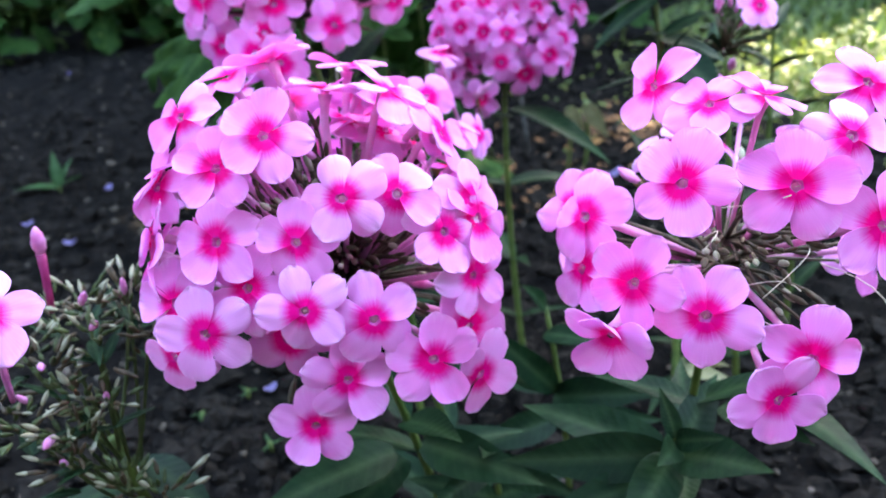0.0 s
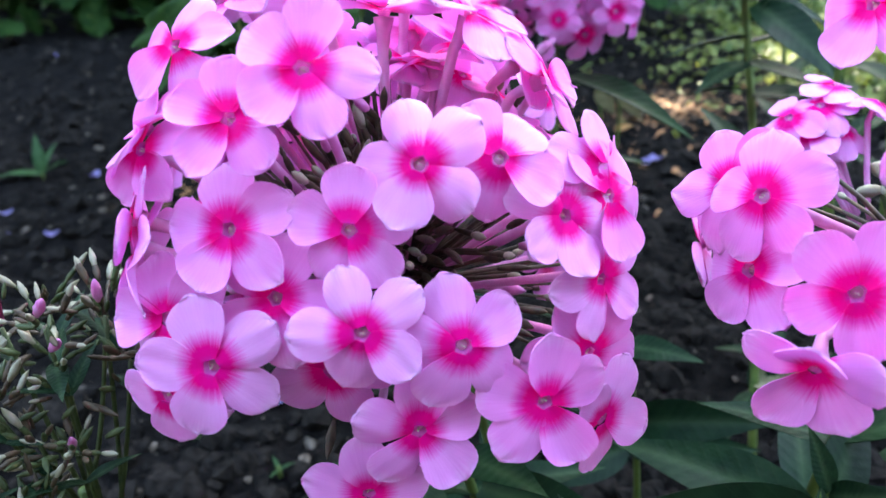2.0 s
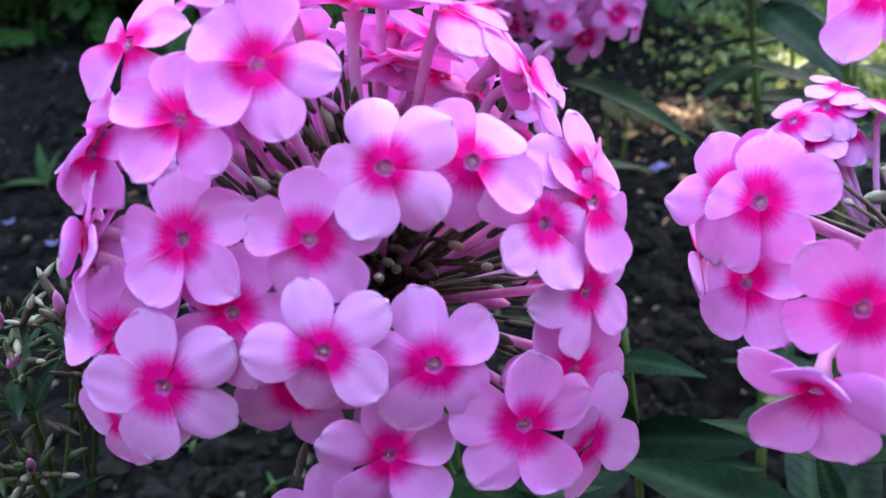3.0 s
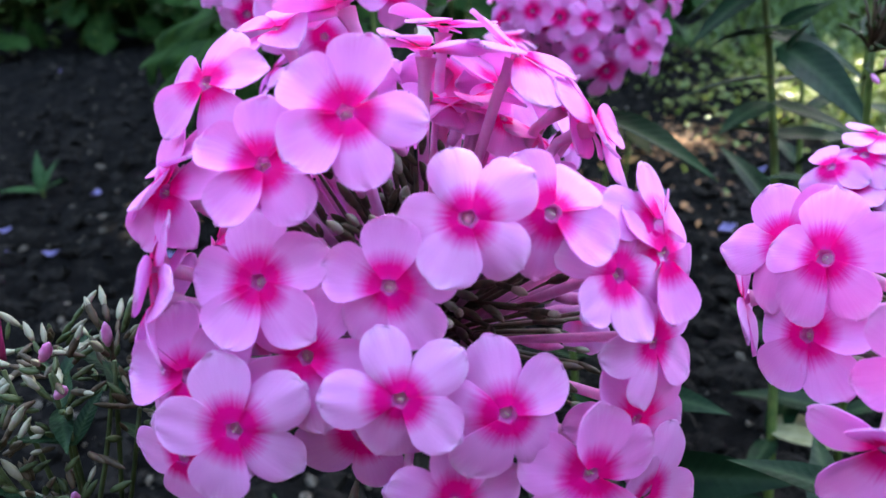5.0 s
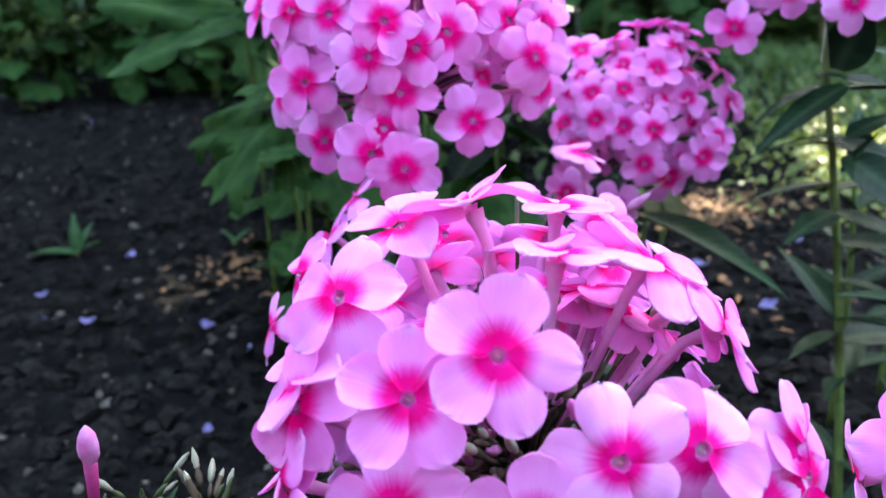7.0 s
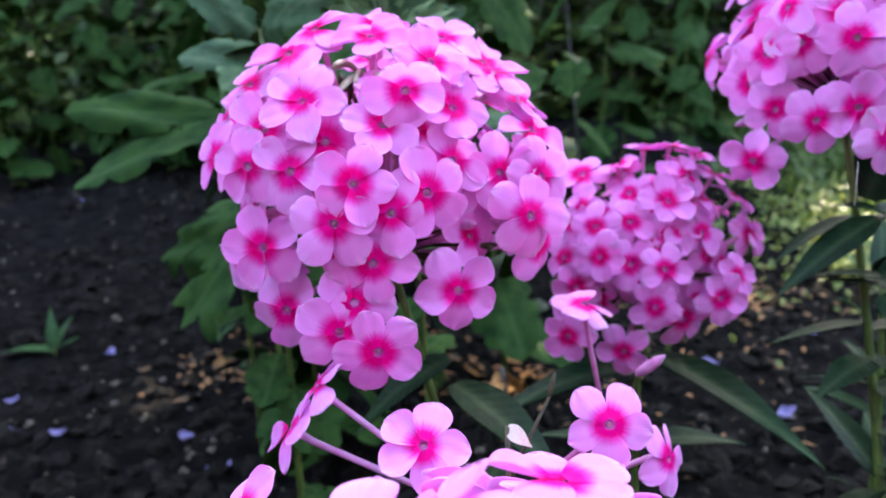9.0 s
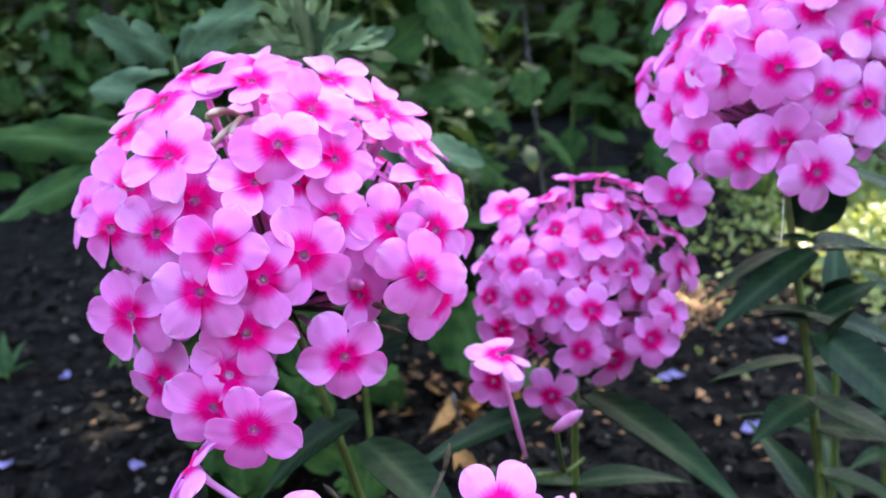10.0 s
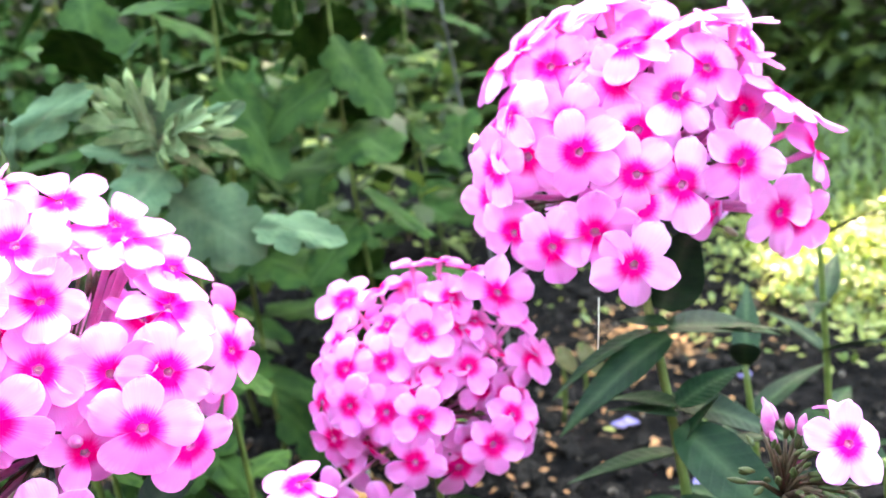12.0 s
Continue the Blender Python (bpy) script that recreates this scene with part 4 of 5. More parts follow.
leafy_shoot((0.095, 0.320, 0.0), (0.087, 0.290, 0.168), [((0.086, 0.290, 0.158), (0.012, 0.300, 0.148), 0.026), ((0.087, 0.296, 0.152), (0.026, 0.345, 0.150), 0.026), ((0.086, 0.288, 0.158), (0.055, 0.245, 0.150), 0.024),
             ((0.088, 0.288, 0.160), (0.118, 0.252, 0.178), 0.026), ((0.090, 0.292, 0.158), (0.120, 0.335, 0.166), 0.022), ((0.086, 0.292, 0.145), (0.020, 0.270, 0.140), 0.022), ((0.088, 0.289, 0.165), (0.074, 0.262, 0.176), 0.014),
             ((0.088, 0.289, 0.166), (0.100, 0.272, 0.180), 0.012), ((0.088, 0.289, 0.168), (0.082, 0.300, 0.188), 0.010), ((0.090, 0.300, 0.11), (0.15, 0.27, 0.11), 0.026), ((0.090, 0.300, 0.11), (0.03, 0.27, 0.10), 0.026)], 0)
leafy_shoot((0.060, 0.43, 0.0), (0.044, 0.415, 0.165), [((0.048, 0.405, 0.113), (0.008, 0.392, 0.165), 0.020), ((0.047, 0.405, 0.108), (0.104, 0.362, 0.136), 0.024), ((0.045, 0.410, 0.116), (0.006, 0.388, 0.135), 0.020), ((0.043, 0.415, 0.147), (0.072, 0.384, 0.160), 0.016),
             ((0.044, 0.415, 0.165), (0.03, 0.40, 0.19), 0.012), ((0.05, 0.42, 0.08), (0.11, 0.40, 0.09), 0.024), ((0.05, 0.42, 0.08), (-0.01, 0.39, 0.08), 0.024)], 2)
leafy_shoot((0.01, 0.36, 0.0), (0.005, 0.335, 0.13), [((0.005, 0.335, 0.12), (-0.03, 0.29, 0.125), 0.016), ((0.005, 0.335, 0.12), (0.045, 0.30, 0.125), 0.018), ((0.005, 0.335, 0.128), (0.0, 0.30, 0.15), 0.012), ((0.006, 0.34, 0.09), (0.05, 0.35, 0.1), 0.02), ((0.006, 0.34, 0.09), (-0.04, 0.35, 0.1), 0.02)], 1)
# taller flowerless stems beside the open ground, under the tall head
for i, (x, y, h) in enumerate(((0.235, 0.70, 0.23), (0.27, 0.60, 0.22), (0.30, 0.75, 0.30))):
    plant = plant_root((x, y, 0), "leafy_shoot", "tall leafy phlox stem without open flowers", "plant", "leafy shoots")
    leafy_stem(plant, (x, y, 0), (x - 0.01, y + 0.01, h), (0.004, 0, 0), 0.0026, 6, 60 + i, (0.25, 0.98), 0.75, 25 * i, (10, 45))
# two wilted leaves droop over the litter
for a, b in (((0.1659, 1.03, 0.1072), (0.1929, 1.025, 0.0593)), ((0.1438, 1.035, 0.1018), (0.1603, 1.03, 0.0693))):
    plant = plant_root((a[0], a[1], 0), "wilted_shoot", "wilting shoot with a pale drooping leaf", "plant", "leafy shoots")
    bm = bmesh.new()
    tube_into(bm, bent((a[0], a[1] + 0.02, 0), a, (0.004, 0, 0), 6), [0.002] * 7, 6)
    part("stem", bm, STEM, plant)
    leaf_between(plant, a, b, 0.021, 20, [leaf_mesh(40, LEAF_WILT, 0.080, 0.021)], 0, (-0.3, -1, 0.2))


# a withered stalk with curled brown leaves between the heads
plant = plant_root((-0.030, 0.815, 0), "withered_shoot", "withered stalk with curled orange-brown dry leaves", "plant", "leafy shoots")
bm = bmesh.new()
tube_into(bm, bent((-0.030, 0.815, 0), (-0.036, 0.800, 0.125), (0.004, 0, 0), 6), [0.0018] * 7, 6)
part("stem", bm, STEM_GREY, plant)
rng = random.Random(515)
WITHERED = [leaf_mesh(90 + k, LEAF_DRY, 0.080, 0.026) for k in range(3)]
for k in range(9):
    leaf_at(plant, (-0.036, 0.801, 0.07 + 0.006 * k), 137 * k, rng.uniform(-60, 10), rng.uniform(0.30, 0.48), rng.uniform(-50, 50), WITHERED, rng)


# ---- lobed-leaf plants behind ----
def lobed_leaf_mesh(k, material, length=0.075, slim=1.0):
    """A chrysanthemum leaf: an end lobe and two or three pairs of toothed side lobes sweeping forward from the midrib."""
    rng = random.Random(500 + k)
    bm = bmesh.new()

    def lobe(x0, y0, angle, L, W, lift, teeth, ph):
        c, s_ = math.cos(radians(angle)), math.sin(radians(angle))
        grid = []
        for i in range(11):
            u = i / 10
            half = W * (math.sin(math.pi * min(1.0, 0.16 + 0.84 * u) ** 1.25) ** 0.55) * (1 + 0.11 * math.sin(teeth * math.tau * u + ph)) + 0.0003
            row = []
            for v in (-1, -0.5, 0, 0.5, 1):
                a, b = u * L + abs(v) * half * 0.35 * (1 - u), v * half
                x, y = x0 + a * c - b * s_, y0 + a * s_ + b * c
                z = lift + 0.22 * abs(y) - 0.16 * (x / length) ** 2 * length - 0.9 * y * y / length + 0.02 * length * math.sin(x / length * 8 + 14 * y / length + k)
                row.append((x, y, z))
            grid.append(row)
        piece = sheet(grid, 0.0004)
        me = bpy.data.meshes.new("lobe")
        piece.to_mesh(me)
        piece.free()
        bm.from_mesh(me)
        bpy.data.meshes.remove(me)

    lobe(0.0, 0.0, 0, length * 0.78, length * 0.12, 0.0, 2, 0.0)
    lobe(length * 0.46, 0.0, rng.uniform(-4, 4), length * 0.50, length * 0.19 * slim, 0.0003, 3, rng.uniform(0, 6))
    for n_, (u, ang, L, W) in enumerate(((0.16, 66, 0.30, 0.120), (0.32, 56, 0.40, 0.145), (0.54, 46, 0.34, 0.130))):
        for side in (-1, 1):
            lobe(length * (u + rng.uniform(-0.03, 0.03)), 0.0, side * (ang + rng.uniform(-7, 7)), length * L * rng.uniform(0.85, 1.1) / slim, length * W * slim * rng.uniform(0.9, 1.15), 0.00015 * (n_ + 1) * side, 2, rng.uniform(0, 6))
    return mesh_of("leaf", bm, material)


MUM = [lobed_leaf_mesh(k, LEAF_MUM) for k in range(6)]
FINGER = [lobed_leaf_mesh(30 + k, LEAF_MUM, 0.075, 0.7) for k in range(3)]
SAGE = [lobed_leaf_mesh(10 + k, LEAF_SAGE) for k in range(4)]
FROST = [lobed_leaf_mesh(16 + k, LEAF_FROST, 0.075, 0.55) for k in range(4)]


def lobed_plant(foot, top, sag, leaves, seed, size=1.0, meshes=None, label="", crown=0, first=0.12, stem=None):
    rng = random.Random(seed)
    plant = plant_root(foot, "lobed_leaf_plant", label or "leafy green plant with deeply lobed leaves", "plant", "lobed-leaf plants behind the phlox")
    pts = bent(foot, top, sag, 10)
    bm = bmesh.new()
    tube_into(bm, pts, [0.0026 - 0.00014 * i for i in range(11)], 7)
    part("stem", bm, stem or STEM, plant)
    for i in range(leaves):
        u = first + (0.97 - first) * i / max(1, leaves - 1)
        p = pts[int(u * 10)].lerp(pts[min(10, int(u * 10) + 1)], u * 10 - int(u * 10))
        s = size * (1.05 - 0.45 * u) * rng.uniform(0.8, 1.2)
        leaf_at(plant, p, i * 137.5 + rng.uniform(-30, 30), rng.uniform(-55, 10), s, rng.uniform(-25, 25), meshes or MUM, rng)
    for i in range(crown):
        leaf_at(plant, pts[-1], i * 360 / crown + rng.uniform(-20, 20), rng.uniform(30, 75), size * rng.uniform(0.4, 0.65), rng.uniform(-20, 20), meshes or MUM, rng)
    return plant


# the grey-green young plant just behind the full head
plant = lobed_plant((-0.095, 0.70, 0.0), (-0.108, 0.716, 0.405), (0.006, 0, 0), 9, 81, 0.8, MUM, "grey-green young plant with frosted lobed top leaves", 0, 0.15)
for k, (a, b, w) in enumerate((((-0.109, 0.712, 0.378), (-0.052, 0.700, 0.330), 0.062), ((-0.062, 0.706, 0.352), (0.000, 0.700, 0.342), 0.034), ((-0.106, 0.715, 0.398), (-0.052, 0.729, 0.424), 0.022), ((-0.109, 0.714, 0.398), (-0.150, 0.694, 0.412), 0.022),
                               ((-0.111, 0.714, 0.405), (-0.112, 0.700, 0.442), 0.026), ((-0.108, 0.716, 0.405), (-0.075, 0.712, 0.432), 0.026), ((-0.108, 0.716, 0.395), (-0.150, 0.730, 0.380), 0.04), ((-0.108, 0.716, 0.39), (-0.12, 0.66, 0.372), 0.04))):
    leaf_between(plant, a, b, w * 0.36, (10, -15, 20)[k % 3], SAGE, k, (0.1, -0.8, 0.6))
tip = random.Random(818)
for k in range(10):
    way = Vector((tip.uniform(-1.2, 1.2), tip.uniform(-0.5, 0.3), tip.uniform(0.15, 1.1))).normalized()
    a = Vector((-0.108, 0.714, 0.402))
    leaf_between(plant, a, a + way * tip.uniform(0.026, 0.056), 0.009, tip.uniform(-25, 25), FROST, k, (0.1, -0.6, 0.8))
plant = lobed_plant((-0.20, 0.72, 0.0), (-0.185, 0.69, 0.415), (0, 0, 0), 8, 82, 0.8, MUM, "grey-green young plant with frosted lobed top leaves", 0, 0.15)
for k, (a, b, w) in enumerate((((-0.184, 0.69, 0.415), (-0.128, 0.705, 0.446), 0.03), ((-0.186, 0.69, 0.415), (-0.225, 0.66, 0.440), 0.03), ((-0.184, 0.69, 0.41), (-0.160, 0.66, 0.43), 0.03), ((-0.186, 0.69, 0.40), (-0.245, 0.69, 0.40), 0.036), ((-0.184, 0.69, 0.395), (-0.20, 0.64, 0.385), 0.036))):
    leaf_between(plant, a, b, w * 0.36, (10, -15, 20)[k % 3], SAGE, k, (0.1, -0.8, 0.6))
plant = lobed_plant((-0.20, 0.735, 0.0), (-0.208, 0.715, 0.310), (0, 0, 0), 5, 83, 0.9, MUM, "", 0, 0.2)
for k, (a, b, w) in enumerate((((-0.205, 0.722, 0.280), (-0.280, 0.705, 0.206), 0.066), ((-0.208, 0.722, 0.285), (-0.325, 0.800, 0.228), 0.050), ((-0.206, 0.715, 0.275), (-0.205, 0.690, 0.215), 0.045))):
    leaf_between(plant, a, b, w * 0.36, (10, -15, 20)[k % 3], FINGER, k, (-0.1, -0.6, 0.8))
plant = lobed_plant((-0.27, 0.87, 0.0), (-0.262, 0.852, 0.36), (0, 0, 0), 7, 84, 1.0, MUM, "", 0, 0.2)
for k, (a, b, w) in enumerate((((-0.262, 0.852, 0.338), (-0.372, 0.760, 0.300), 0.06), ((-0.262, 0.852, 0.338), (-0.385, 0.800, 0.355), 0.055), ((-0.262, 0.852, 0.345), (-0.19, 0.78, 0.36), 0.055))):
    leaf_between(plant, a, b, w * 0.36, (10, -15, 20)[k % 3], MUM, k, (-0.1, -0.6, 0.8))

# the rest of the bed behind: three loose rows
rng = random.Random(90)
for i in range(46):
    row = i % 3
    x = -1.15 + 1.75 * ((i * 0.618) % 1.0) + rng.uniform(-0.05, 0.05)
    y = (1.18, 1.36, 1.75)[row] + rng.uniform(-0.10, 0.12)
    if -0.22 < x < 0.16 and i % 2:
        y -= 0.32
    if x > 0.30:
        y += 0.45
    if x < -0.38:
        y += 1.0
    h = rng.uniform(0.40, 0.62) + 0.10 * row
    if 0.08 < x < 0.42 and y < 1.42 or abs(x - 0.29 - 0.40 * (y - 1.235)) < 0.13 and 1.2 < y < 1.95:
        continue
    lobed_plant((x, y, 0), (x + rng.uniform(-0.05, 0.05), y + rng.uniform(-0.05, 0.05), h), (rng.uniform(-0.02, 0.02), 0, 0), rng.randrange(14, 20), 900 + i, rng.uniform(1.25, 1.75), MUM, "", 4, 0.12)
lobed_plant((0.10, 1.16, 0), (0.056, 1.195, 0.50), (0, 0, 0), 7, 990, 1.1, MUM, "lobed-leaf plant on a bare grey woody stem", 3, 0.55, STEM_GREY)


# ---- thick growth further back, low cover and lawn ----
def blades_object(name, n, place, shape, material, seed, label, category):
    """Many small leaves joined into one mesh of kind stuff. place(rng) gives foot and size; shape: (length, width, rise)."""
    rng = random.Random(seed)
    verts, faces = [], []
    for _ in range(n):
        p, s = place(rng)
        a, up = rng.uniform(0, math.tau), rng.uniform(*shape[2])
        L, W = shape[0] * s * rng.uniform(0.6, 1.3), shape[1] * s * rng.uniform(0.7, 1.2)
        d = Vector((math.cos(a) * math.cos(up), math.sin(a) * math.cos(up), math.sin(up)))
        q = Vector((-math.sin(a), math.cos(a), rng.uniform(-0.5, 0.5))).normalized()
        nrm = d.cross(q) * 0.10 * L
        o = len(verts)
        verts += [p, p + d * L * 0.35 - q * W / 2 + nrm, p + d * L * 0.35 + q * W / 2 + nrm, p + d * L * 0.75 - q * W * 0.36, p + d * L * 0.75 + q * W * 0.36, p + d * L - nrm]
        faces += [(o, o + 1, o + 2), (o + 1, o + 3, o + 4, o + 2), (o + 3, o + 5, o + 4)]
    me = bpy.data.meshes.new(name)
    me.from_pydata([tuple(v) for v in verts], [], faces)
    me.materials.append(material)
    me.shade_smooth()
    return tagged(new(name, me), label, category, kind="stuff")


def island_green(name, low, high, trans, rough=0.5):
    m, nt, b = mat(name)
    geo = nt.nodes.new("ShaderNodeNewGeometry")
    tc = nt.nodes.new("ShaderNodeTexCoord")
    n = noise_tex(nt, tc.outputs["Object"], 60.0, 3.0)
    col = ramp(nt, geo.outputs["Random Per Island"], [(0.0, low), (1.0, high)])
    col = mixed(nt, "MULTIPLY", 0.5, col, ramp(nt, n, [(0.3, (0.6, 0.65, 0.6)), (0.7, (1, 1, 1))]))
    nt.links.new(col, b.inputs["Base Color"])
    b.inputs["Roughness"].default_value = rough
    with_translucent(nt, b, col, trans)
    return m


FAR_GREEN = island_green("far foliage", (0.014, 0.042, 0.008), (0.095, 0.140, 0.024), 0.45)
COVER_GREEN = island_green("yellow-green ground cover", (0.10, 0.17, 0.03), (0.30, 0.33, 0.07), 0.4)
LAWN_GREEN = island_green("grass", (0.05, 0.11, 0.02), (0.14, 0.21, 0.04), 0.4)
LITTER = island_green("dry litter", (0.06, 0.032, 0.015), (0.44, 0.20, 0.07), 0.1, 0.8)


def far_spot(rng):
    x, z = rng.uniform(-3.2, 2.8), rng.random() ** 1.3 * 0.95
    y = 3.0 + rng.uniform(-0.32, 0.32) + 0.1 * math.sin(5 * x)
    return Vector((x, y, z)), rng.uniform(0.8, 1.4)


def low_spot(rng):
    x, y = rng.uniform(-1.5, 0.08), rng.uniform(1.15, 2.1)
    if x < -0.35:
        y += 0.95
    return Vector((x, y, rng.random() * 0.40)), rng.uniform(0.6, 1.1)


def cover_spot(rng):
    u, v = rng.gauss(0, 1), rng.gauss(0, 1)
    x, y = 0.78 + 0.22 * u, 1.42 + 0.17 * v
    if x < 0.48 and rng.random() < 0.6:
        x += 0.3
    k = math.sin(x * 31) * math.sin(y * 27)
    return Vector((x, y, max(0.0, 0.035 + 0.03 * k) * rng.random() + 0.004)), rng.uniform(0.7, 1.2)


def lawn_spot(rng):
    x, y = rng.uniform(0.35, 3.2), rng.uniform(1.25, 3.5)
    if x < 0.55 + 0.1 * math.sin(9 * y):
        x += 0.4
    return Vector((x, y, 0.0)), rng.uniform(0.7, 1.3)


blades_object("far_foliage", 19000, far_spot, (0.075, 0.038, (-0.5, 0.9)), FAR_GREEN, 7, "dense dark green garden growth in the distance", "foliage")
blades_object("undergrowth", 1500, low_spot, (0.055, 0.028, (-0.3, 0.9)), FAR_GREEN, 8, "low dark green leaves under the lobed plants", "foliage")
# small leaves whose yellow colour stands for sun dapples in the growth
blades_object("sun_fleck_leaves", 600, low_spot, (0.022, 0.012, (-0.3, 0.9)), COVER_GREEN, 18, "scattered leaves coloured yellow-green as sun flecks among the lobed plants", "foliage")
blades_object("ground_cover", 9000, cover_spot, (0.015, 0.009, (0.0, 1.2)), COVER_GREEN, 9, "sunlit yellow-green low ground cover", "ground cover")
blades_object("grass", 16000, lawn_spot, (0.055, 0.006, (0.5, 1.36)), LAWN_GREEN, 10, "short green grass beyond the flower bed", "grass")


def litter_spot(rng):
    c = ((0.285, 1.235, 0.09), (-0.36, 1.06, 0.09), (-0.03, 1.05, 0.13), (0.22, 1.00, 0.16))[(0, 0, 0, 0, 0, 1, 2, 2, 3)[rng.randrange(9)]]
    x, y = c[0] + rng.gauss(0, c[2] * 0.6), c[1] + rng.gauss(0, c[2] * 0.5)
    return Vector((x, y, 0.006 + 0.006 * rng.random())), rng.uniform(0.5, 1.2)


blades_object("leaf_litter", 750, litter_spot, (0.015, 0.005, (-0.15, 0.35)), LITTER, 11, "scattered dry brown leaf litter on the soil", "litter")


def dry_leaf(x, y, turn, size):
    ob = part("dry_leaf", DRYLEAVES[int(abs(x) * 1000) % 3], None, None, "", Matrix.Translation((x, y, ground_height(x, y) + 0.008)) @ pose(0, 0, 0, 25, -15, turn) @ Matrix.Diagonal((size, size, size, 1)))
    tagged(ob, "curled orange-brown dry leaf lying on the soil", "dry leaf", "dry leaves on the soil")


DRYLEAVES = [leaf_mesh(70 + k, LEAF_DRY, 0.060, 0.028) for k in range(3)]
for x, y, a, s_ in ((-0.030, 0.98, 20, 0.9), (-0.055, 1.02, 130, 0.8), (0.005, 1.03, 250, 0.9), (-0.02, 1.07, 300, 1.0), (0.03, 0.99, 80, 0.7), (-0.075, 0.97, 200, 0.8),
                    (0.19, 1.16, 10, 0.8), (0.23, 1.18, 200, 0.8), (0.16, 1.13, 100, 0.7), (-0.37, 1.05, 40, 0.7), (-0.34, 1.09, 170, 0.8)):
    dry_leaf(x, y, a, s_ * 0.55)


# ---- soil clods and grit ----
def lumps(name, n, size, spot, material, seed, label, category):
    rng = random.Random(seed)
    src = bmesh.new()
    bmesh.ops.create_icosphere(src, subdivisions=1, radius=1)
    base = [v.co.copy() for v in src.verts]
    tri = [[v.index for v in f.verts] for f in src.faces]
    src.free()
    verts, faces = [], []
    for _ in range(n):
        x, y = spot(rng)
        s = size[0] + (size[1] - size[0]) * rng.random() ** 4.5
        st = Vector((rng.uniform(0.7, 1.3), rng.uniform(0.7, 1.3), rng.uniform(0.5, 0.9))) * s
        rot = Euler((rng.uniform(-0.5, 0.5), rng.uniform(-0.5, 0.5), rng.uniform(0, 6.28))).to_matrix()
        c = Vector((x, y, ground_height(x, y) + s * 0.08))
        o = len(verts)
        for v in base:
            w = rot @ Vector((v.x * st.x, v.y * st.y, v.z * st.z)) * rng.uniform(0.6, 1.25)
            verts.append(tuple(c + w))
        faces += [[o + i for i in t] for t in tri]
    me = bpy.data.meshes.new(name)
    me.from_pydata(verts, [], faces)
    me.materials.append(material)
    return tagged(new(name, me), label, category, kind="stuff")


def bed_spot(rng):
    y = 0.25 + 2.0 * rng.random() ** 1.2
    return rng.uniform(-0.25 - 0.85 * y, 0.25 + 0.5 * y), y


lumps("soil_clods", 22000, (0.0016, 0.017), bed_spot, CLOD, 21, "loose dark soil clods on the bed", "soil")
lumps("grit", 5200, (0.0008, 0.0062), bed_spot, PEBBLE, 22, "pale grit and small stones on the soil", "grit")


# ---- small things on the ground ----
def fallen_petal(x, y, turn, size):
    rows = [[(u * 0.016 * size, v * 0.0055 * size * math.sin(math.pi * (0.12 + 0.8 * u)), 0.004 * size * (u - 0.5) ** 2 * 4 + 0.0022 * v * v) for v in (-1, -0.5, 0, 0.5, 1)] for u in (0, 0.2, 0.4, 0.6, 0.8, 1.0)]
    ob = part("fallen_petal", sheet(rows, 0.0003), FALLEN, None, "", Matrix.Translation((x, y, ground_height(x, y) + 0.003)) @ pose(0, 0, 0, 0, 0, turn))
    return tagged(ob, "withered lilac petal fallen on the soil", "petal", "fallen petals on the soil")


for x, y, a, s in ((-0.368, 0.913, -30, 1.7), (-0.502, 0.906, 10, 1.5), (-0.536, 0.912, 160, 1.5), (-0.317, 0.838, 20, 2.0), (-0.528, 1.106, 80, 1.6), (-0.912, 1.887, 0, 2.4), (-0.182, 0.571, 45, 1.1), (0.194, 1.034, 30, 2.0), (0.248, 0.896, 70, 1.8), (0.253, 0.915, 10, 1.3), (0.22, 1.02, 120, 1.6), (-0.59, 0.98, 40, 1.3), (0.36, 1.12, 15, 1.5), (-0.30, 0.70, 100, 1.1)):
    fallen_petal(x, y, a, s * 0.72)


def seedling(x, y, leaves, name="seedling", label="small green seedling with narrow leaves on bare soil"):
    plant = plant_root((x, y, 0), name, label, "seedling")
    z = ground_height(x, y)
    bm = bmesh.new()
    tube_into(bm, [(x, y, z - 0.004), (x, y, z + 0.008)], [0.002, 0.0015], 6)
    part("stem", bm, STEM, plant)
    for i, (a, lift, s) in enumerate(leaves):
        leaf_at(plant, (x, y, z + 0.005), a, lift, s, 0, SEEDLEAVES, random.Random(i))


SEEDLEAVES = [leaf_mesh(60 + k, leaf_material("seedling leaf", (0.018, 0.06, 0.02), (0.045, 0.11, 0.035), (0.07, 0.14, 0.06)), 0.080, 0.020) for k in range(2)]
seedling(-0.595, 1.110, ((178, 12, 0.85), (110, 70, 0.72), (20, 35, 0.45), (60, 60, 0.6)))
seedling(-0.229, 0.544, ((0, 15, 0.12), (90, 20, 0.12), (180, 15, 0.12), (270, 20, 0.12)), label="tiny clover-like sprout in the soil")
seedling(-0.197, 0.572, ((20, 15, 0.12), (140, 20, 0.13), (250, 15, 0.12)), label="tiny clover-like sprout in the soil")
seedling(-0.162, 0.496, ((20, 25, 0.14), (120, 30, 0.15), (240, 15, 0.12)), label="tiny clover-like sprout in the soil")
seedling(-0.393, 1.151, ((40, 35, 0.4), (150, 40, 0.35), (280, 20, 0.3)))
seedling(-0.345, 1.06, ((60, 35, 0.25), (190, 20, 0.25)))

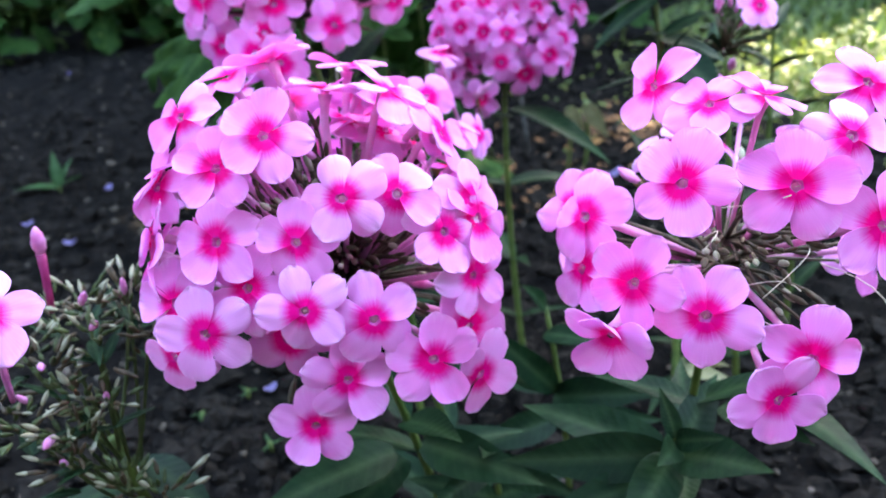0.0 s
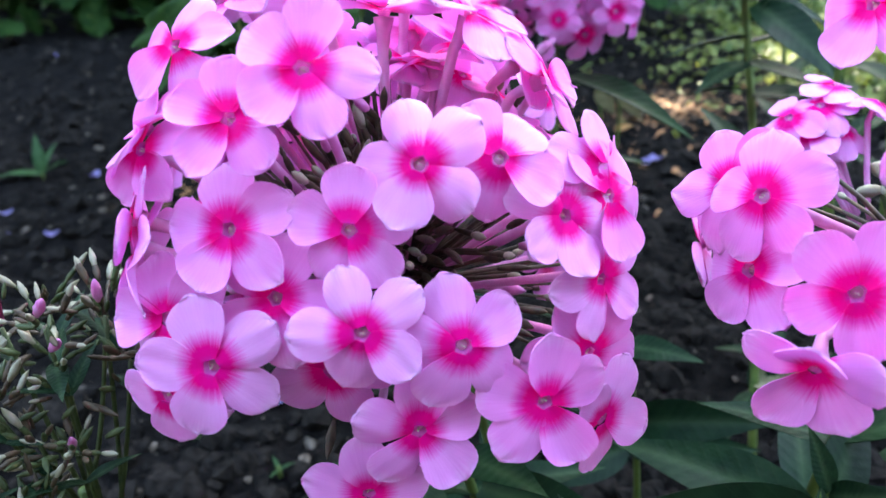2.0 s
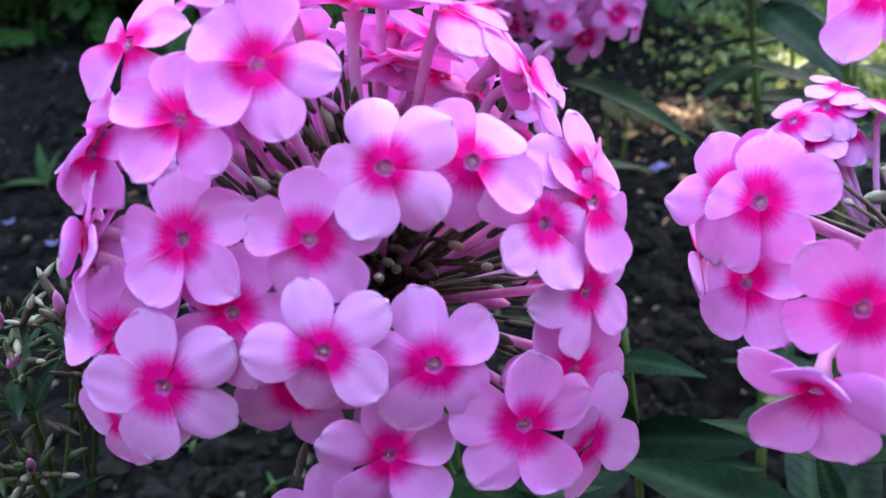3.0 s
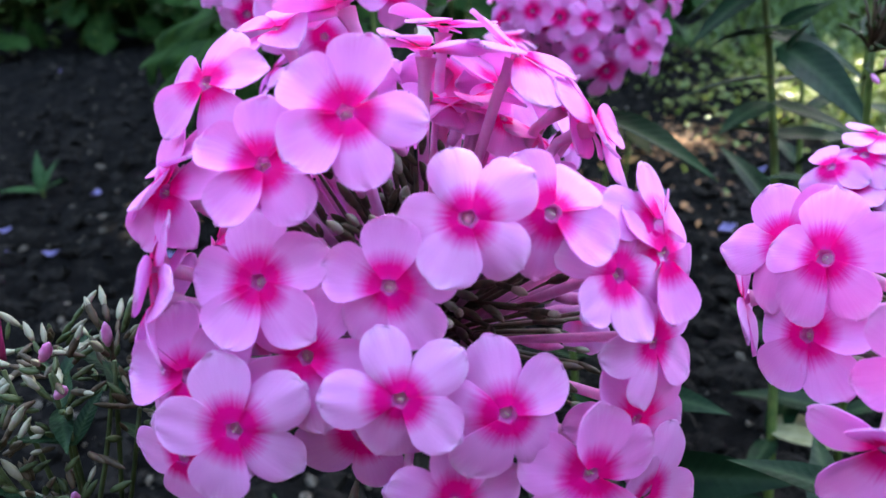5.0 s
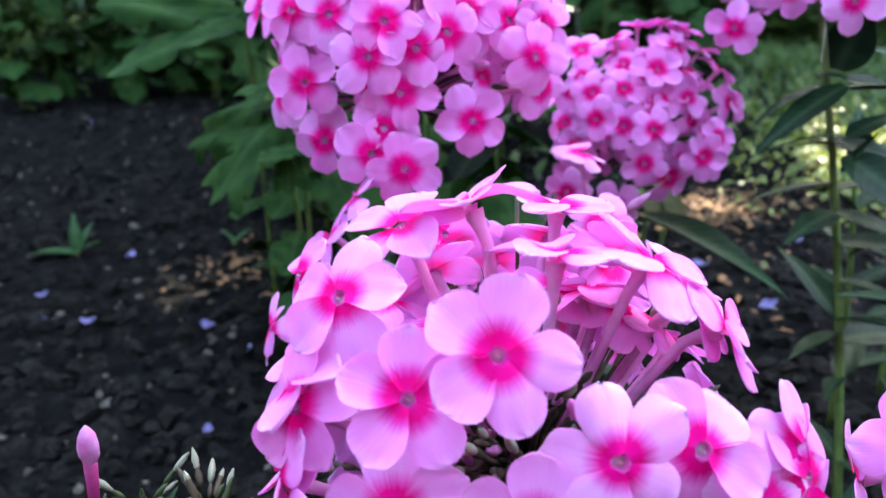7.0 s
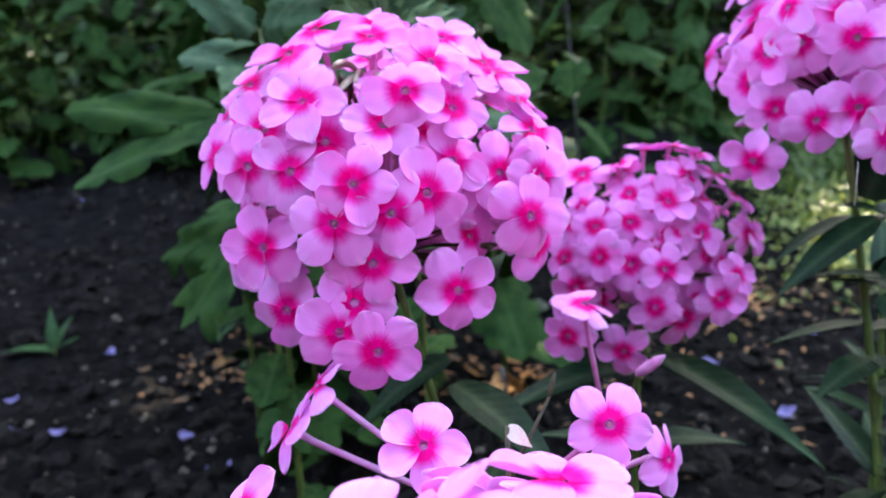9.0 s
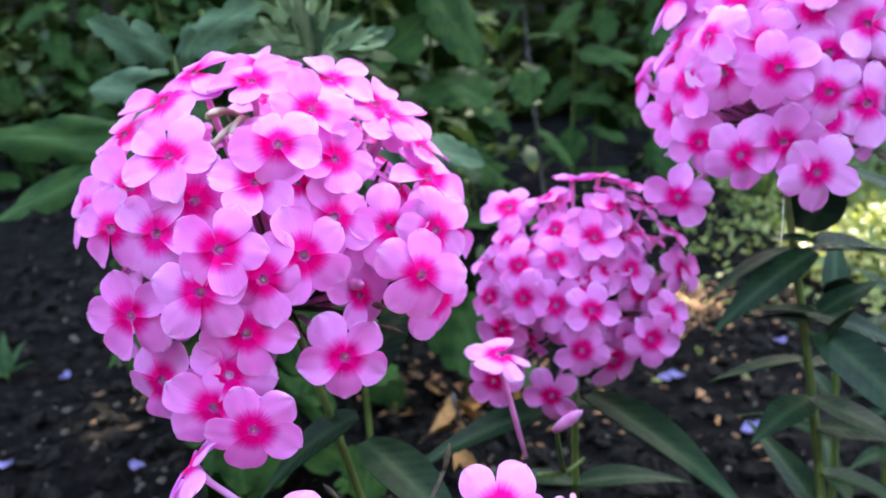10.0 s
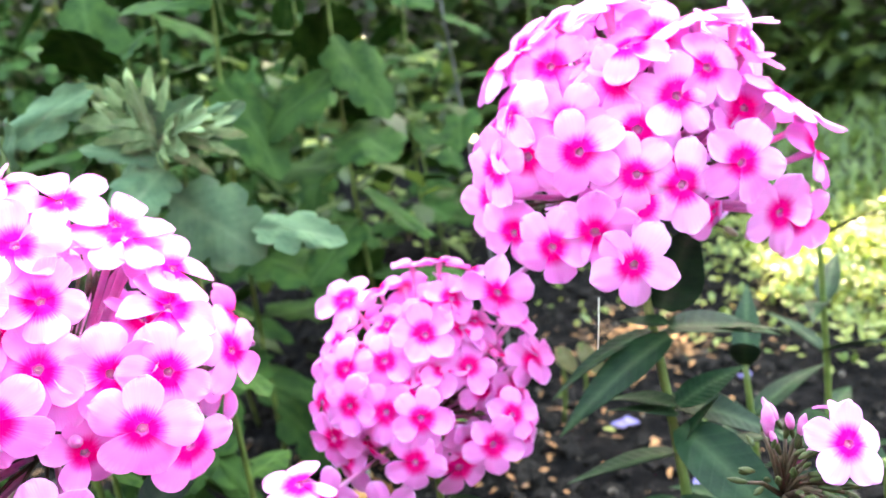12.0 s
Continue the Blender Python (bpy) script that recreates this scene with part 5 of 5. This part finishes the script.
# ---- added unseen wall that closes the bed at the back and shades it ----
def gapped_wall(name, x0, x1, z0, z1, y, gaps, thick=0.06):
    """An upright wall, added to cast shade, with rectangular gaps (x0, x1, z0, z1) right through it."""
    bm = bmesh.new()
    levels = sorted({z0, z1} | {z for g in gaps for z in g[2:]})
    for lo, hi in zip(levels, levels[1:]):
        cuts = sorted((g[0], g[1]) for g in gaps if g[2] < hi and g[3] > lo)
        x = x0
        for a, b in cuts + [(x1, x1)]:
            if a > x:
                bmesh.ops.create_cube(bm, size=1, matrix=Matrix.Translation(((x + a) / 2, y, (lo + hi) / 2)) @ Matrix.Diagonal((a - x, thick, hi - lo, 1)))
            x = max(x, b)
    ob = part(name, bm, WALL)
    for p in ob.data.polygons:
        p.use_smooth = False
    return tagged(ob, "unseen shading wall with sun gaps behind the flower bed", "fence", kind="structure")


def gap_for(x, y, z, w, h):
    """The gap in the added back wall through which the sun reaches a spot."""
    k = 3.6 - y
    gx, gz = x + k * SUN_WAY.x / SUN_WAY.y, z + k * SUN_WAY.z / SUN_WAY.y
    return (gx - w / 2, gx + w / 2, gz - h / 2, gz + h / 2)


# gaps placed only to let sun onto the cover, litter and leaves
GAPS = [(-2.6, 1.36, 1.02, 1.42), (1.36, 1.92, 1.50, 1.86)]
for spot in ((-0.032, 0.99, 0.03, 0.12, 0.10), (0.287, 1.235, 0.0, 0.10, 0.085), (1.10, 2.10, 0.0, 0.22, 0.16), (1.25, 1.75, 0.0, 0.16, 0.12), (-0.03, 1.50, 0.45, 0.10, 0.10), (-0.20, 1.55, 0.45, 0.08, 0.08), (-0.90, 1.65, 0.26, 0.14, 0.12)):
    GAPS.append(gap_for(*spot))
gapped_wall("wall_back", -6.0, 6.0, 0.0, 3.2, 3.6, GAPS)
# spaced boards half-way up the back wall, added to dapple sun behind
band = new("dapple_boards")
tagged(band, "row of spaced boards added out of view to dapple the sun", "fence", kind="structure")
rng = random.Random(33)
x = -2.6
while x < 1.36:
    w = min(rng.uniform(0.10, 0.20), 1.36 - x)
    bm = bmesh.new()
    bmesh.ops.create_cube(bm, size=1)
    bmesh.ops.transform(bm, matrix=Matrix.Translation((x + w / 2, 3.6, 1.22)) @ Matrix.Diagonal((w, 0.03, 0.40, 1)), verts=bm.verts)
    part("board", bm, WALL, band)
    x += w + rng.uniform(0.03, 0.075)
# unseen walls added at the sides, and a dark light-blocking one behind the path
wall_plane("wall_left", (-3.6, -1.6, 0), (-3.6, 3.5, 0), 1.7)
wall_plane("wall_right", (4.2, -1.6, 0), (4.2, 3.5, 0), 1.7)
wall_plane("wall_front", (-3.6, -1.6, 0), (4.2, -1.6, 0), 2.3, 0.06, DARK_WALL, "dark slate-grey unseen wall added to dim light from the front", "wall")
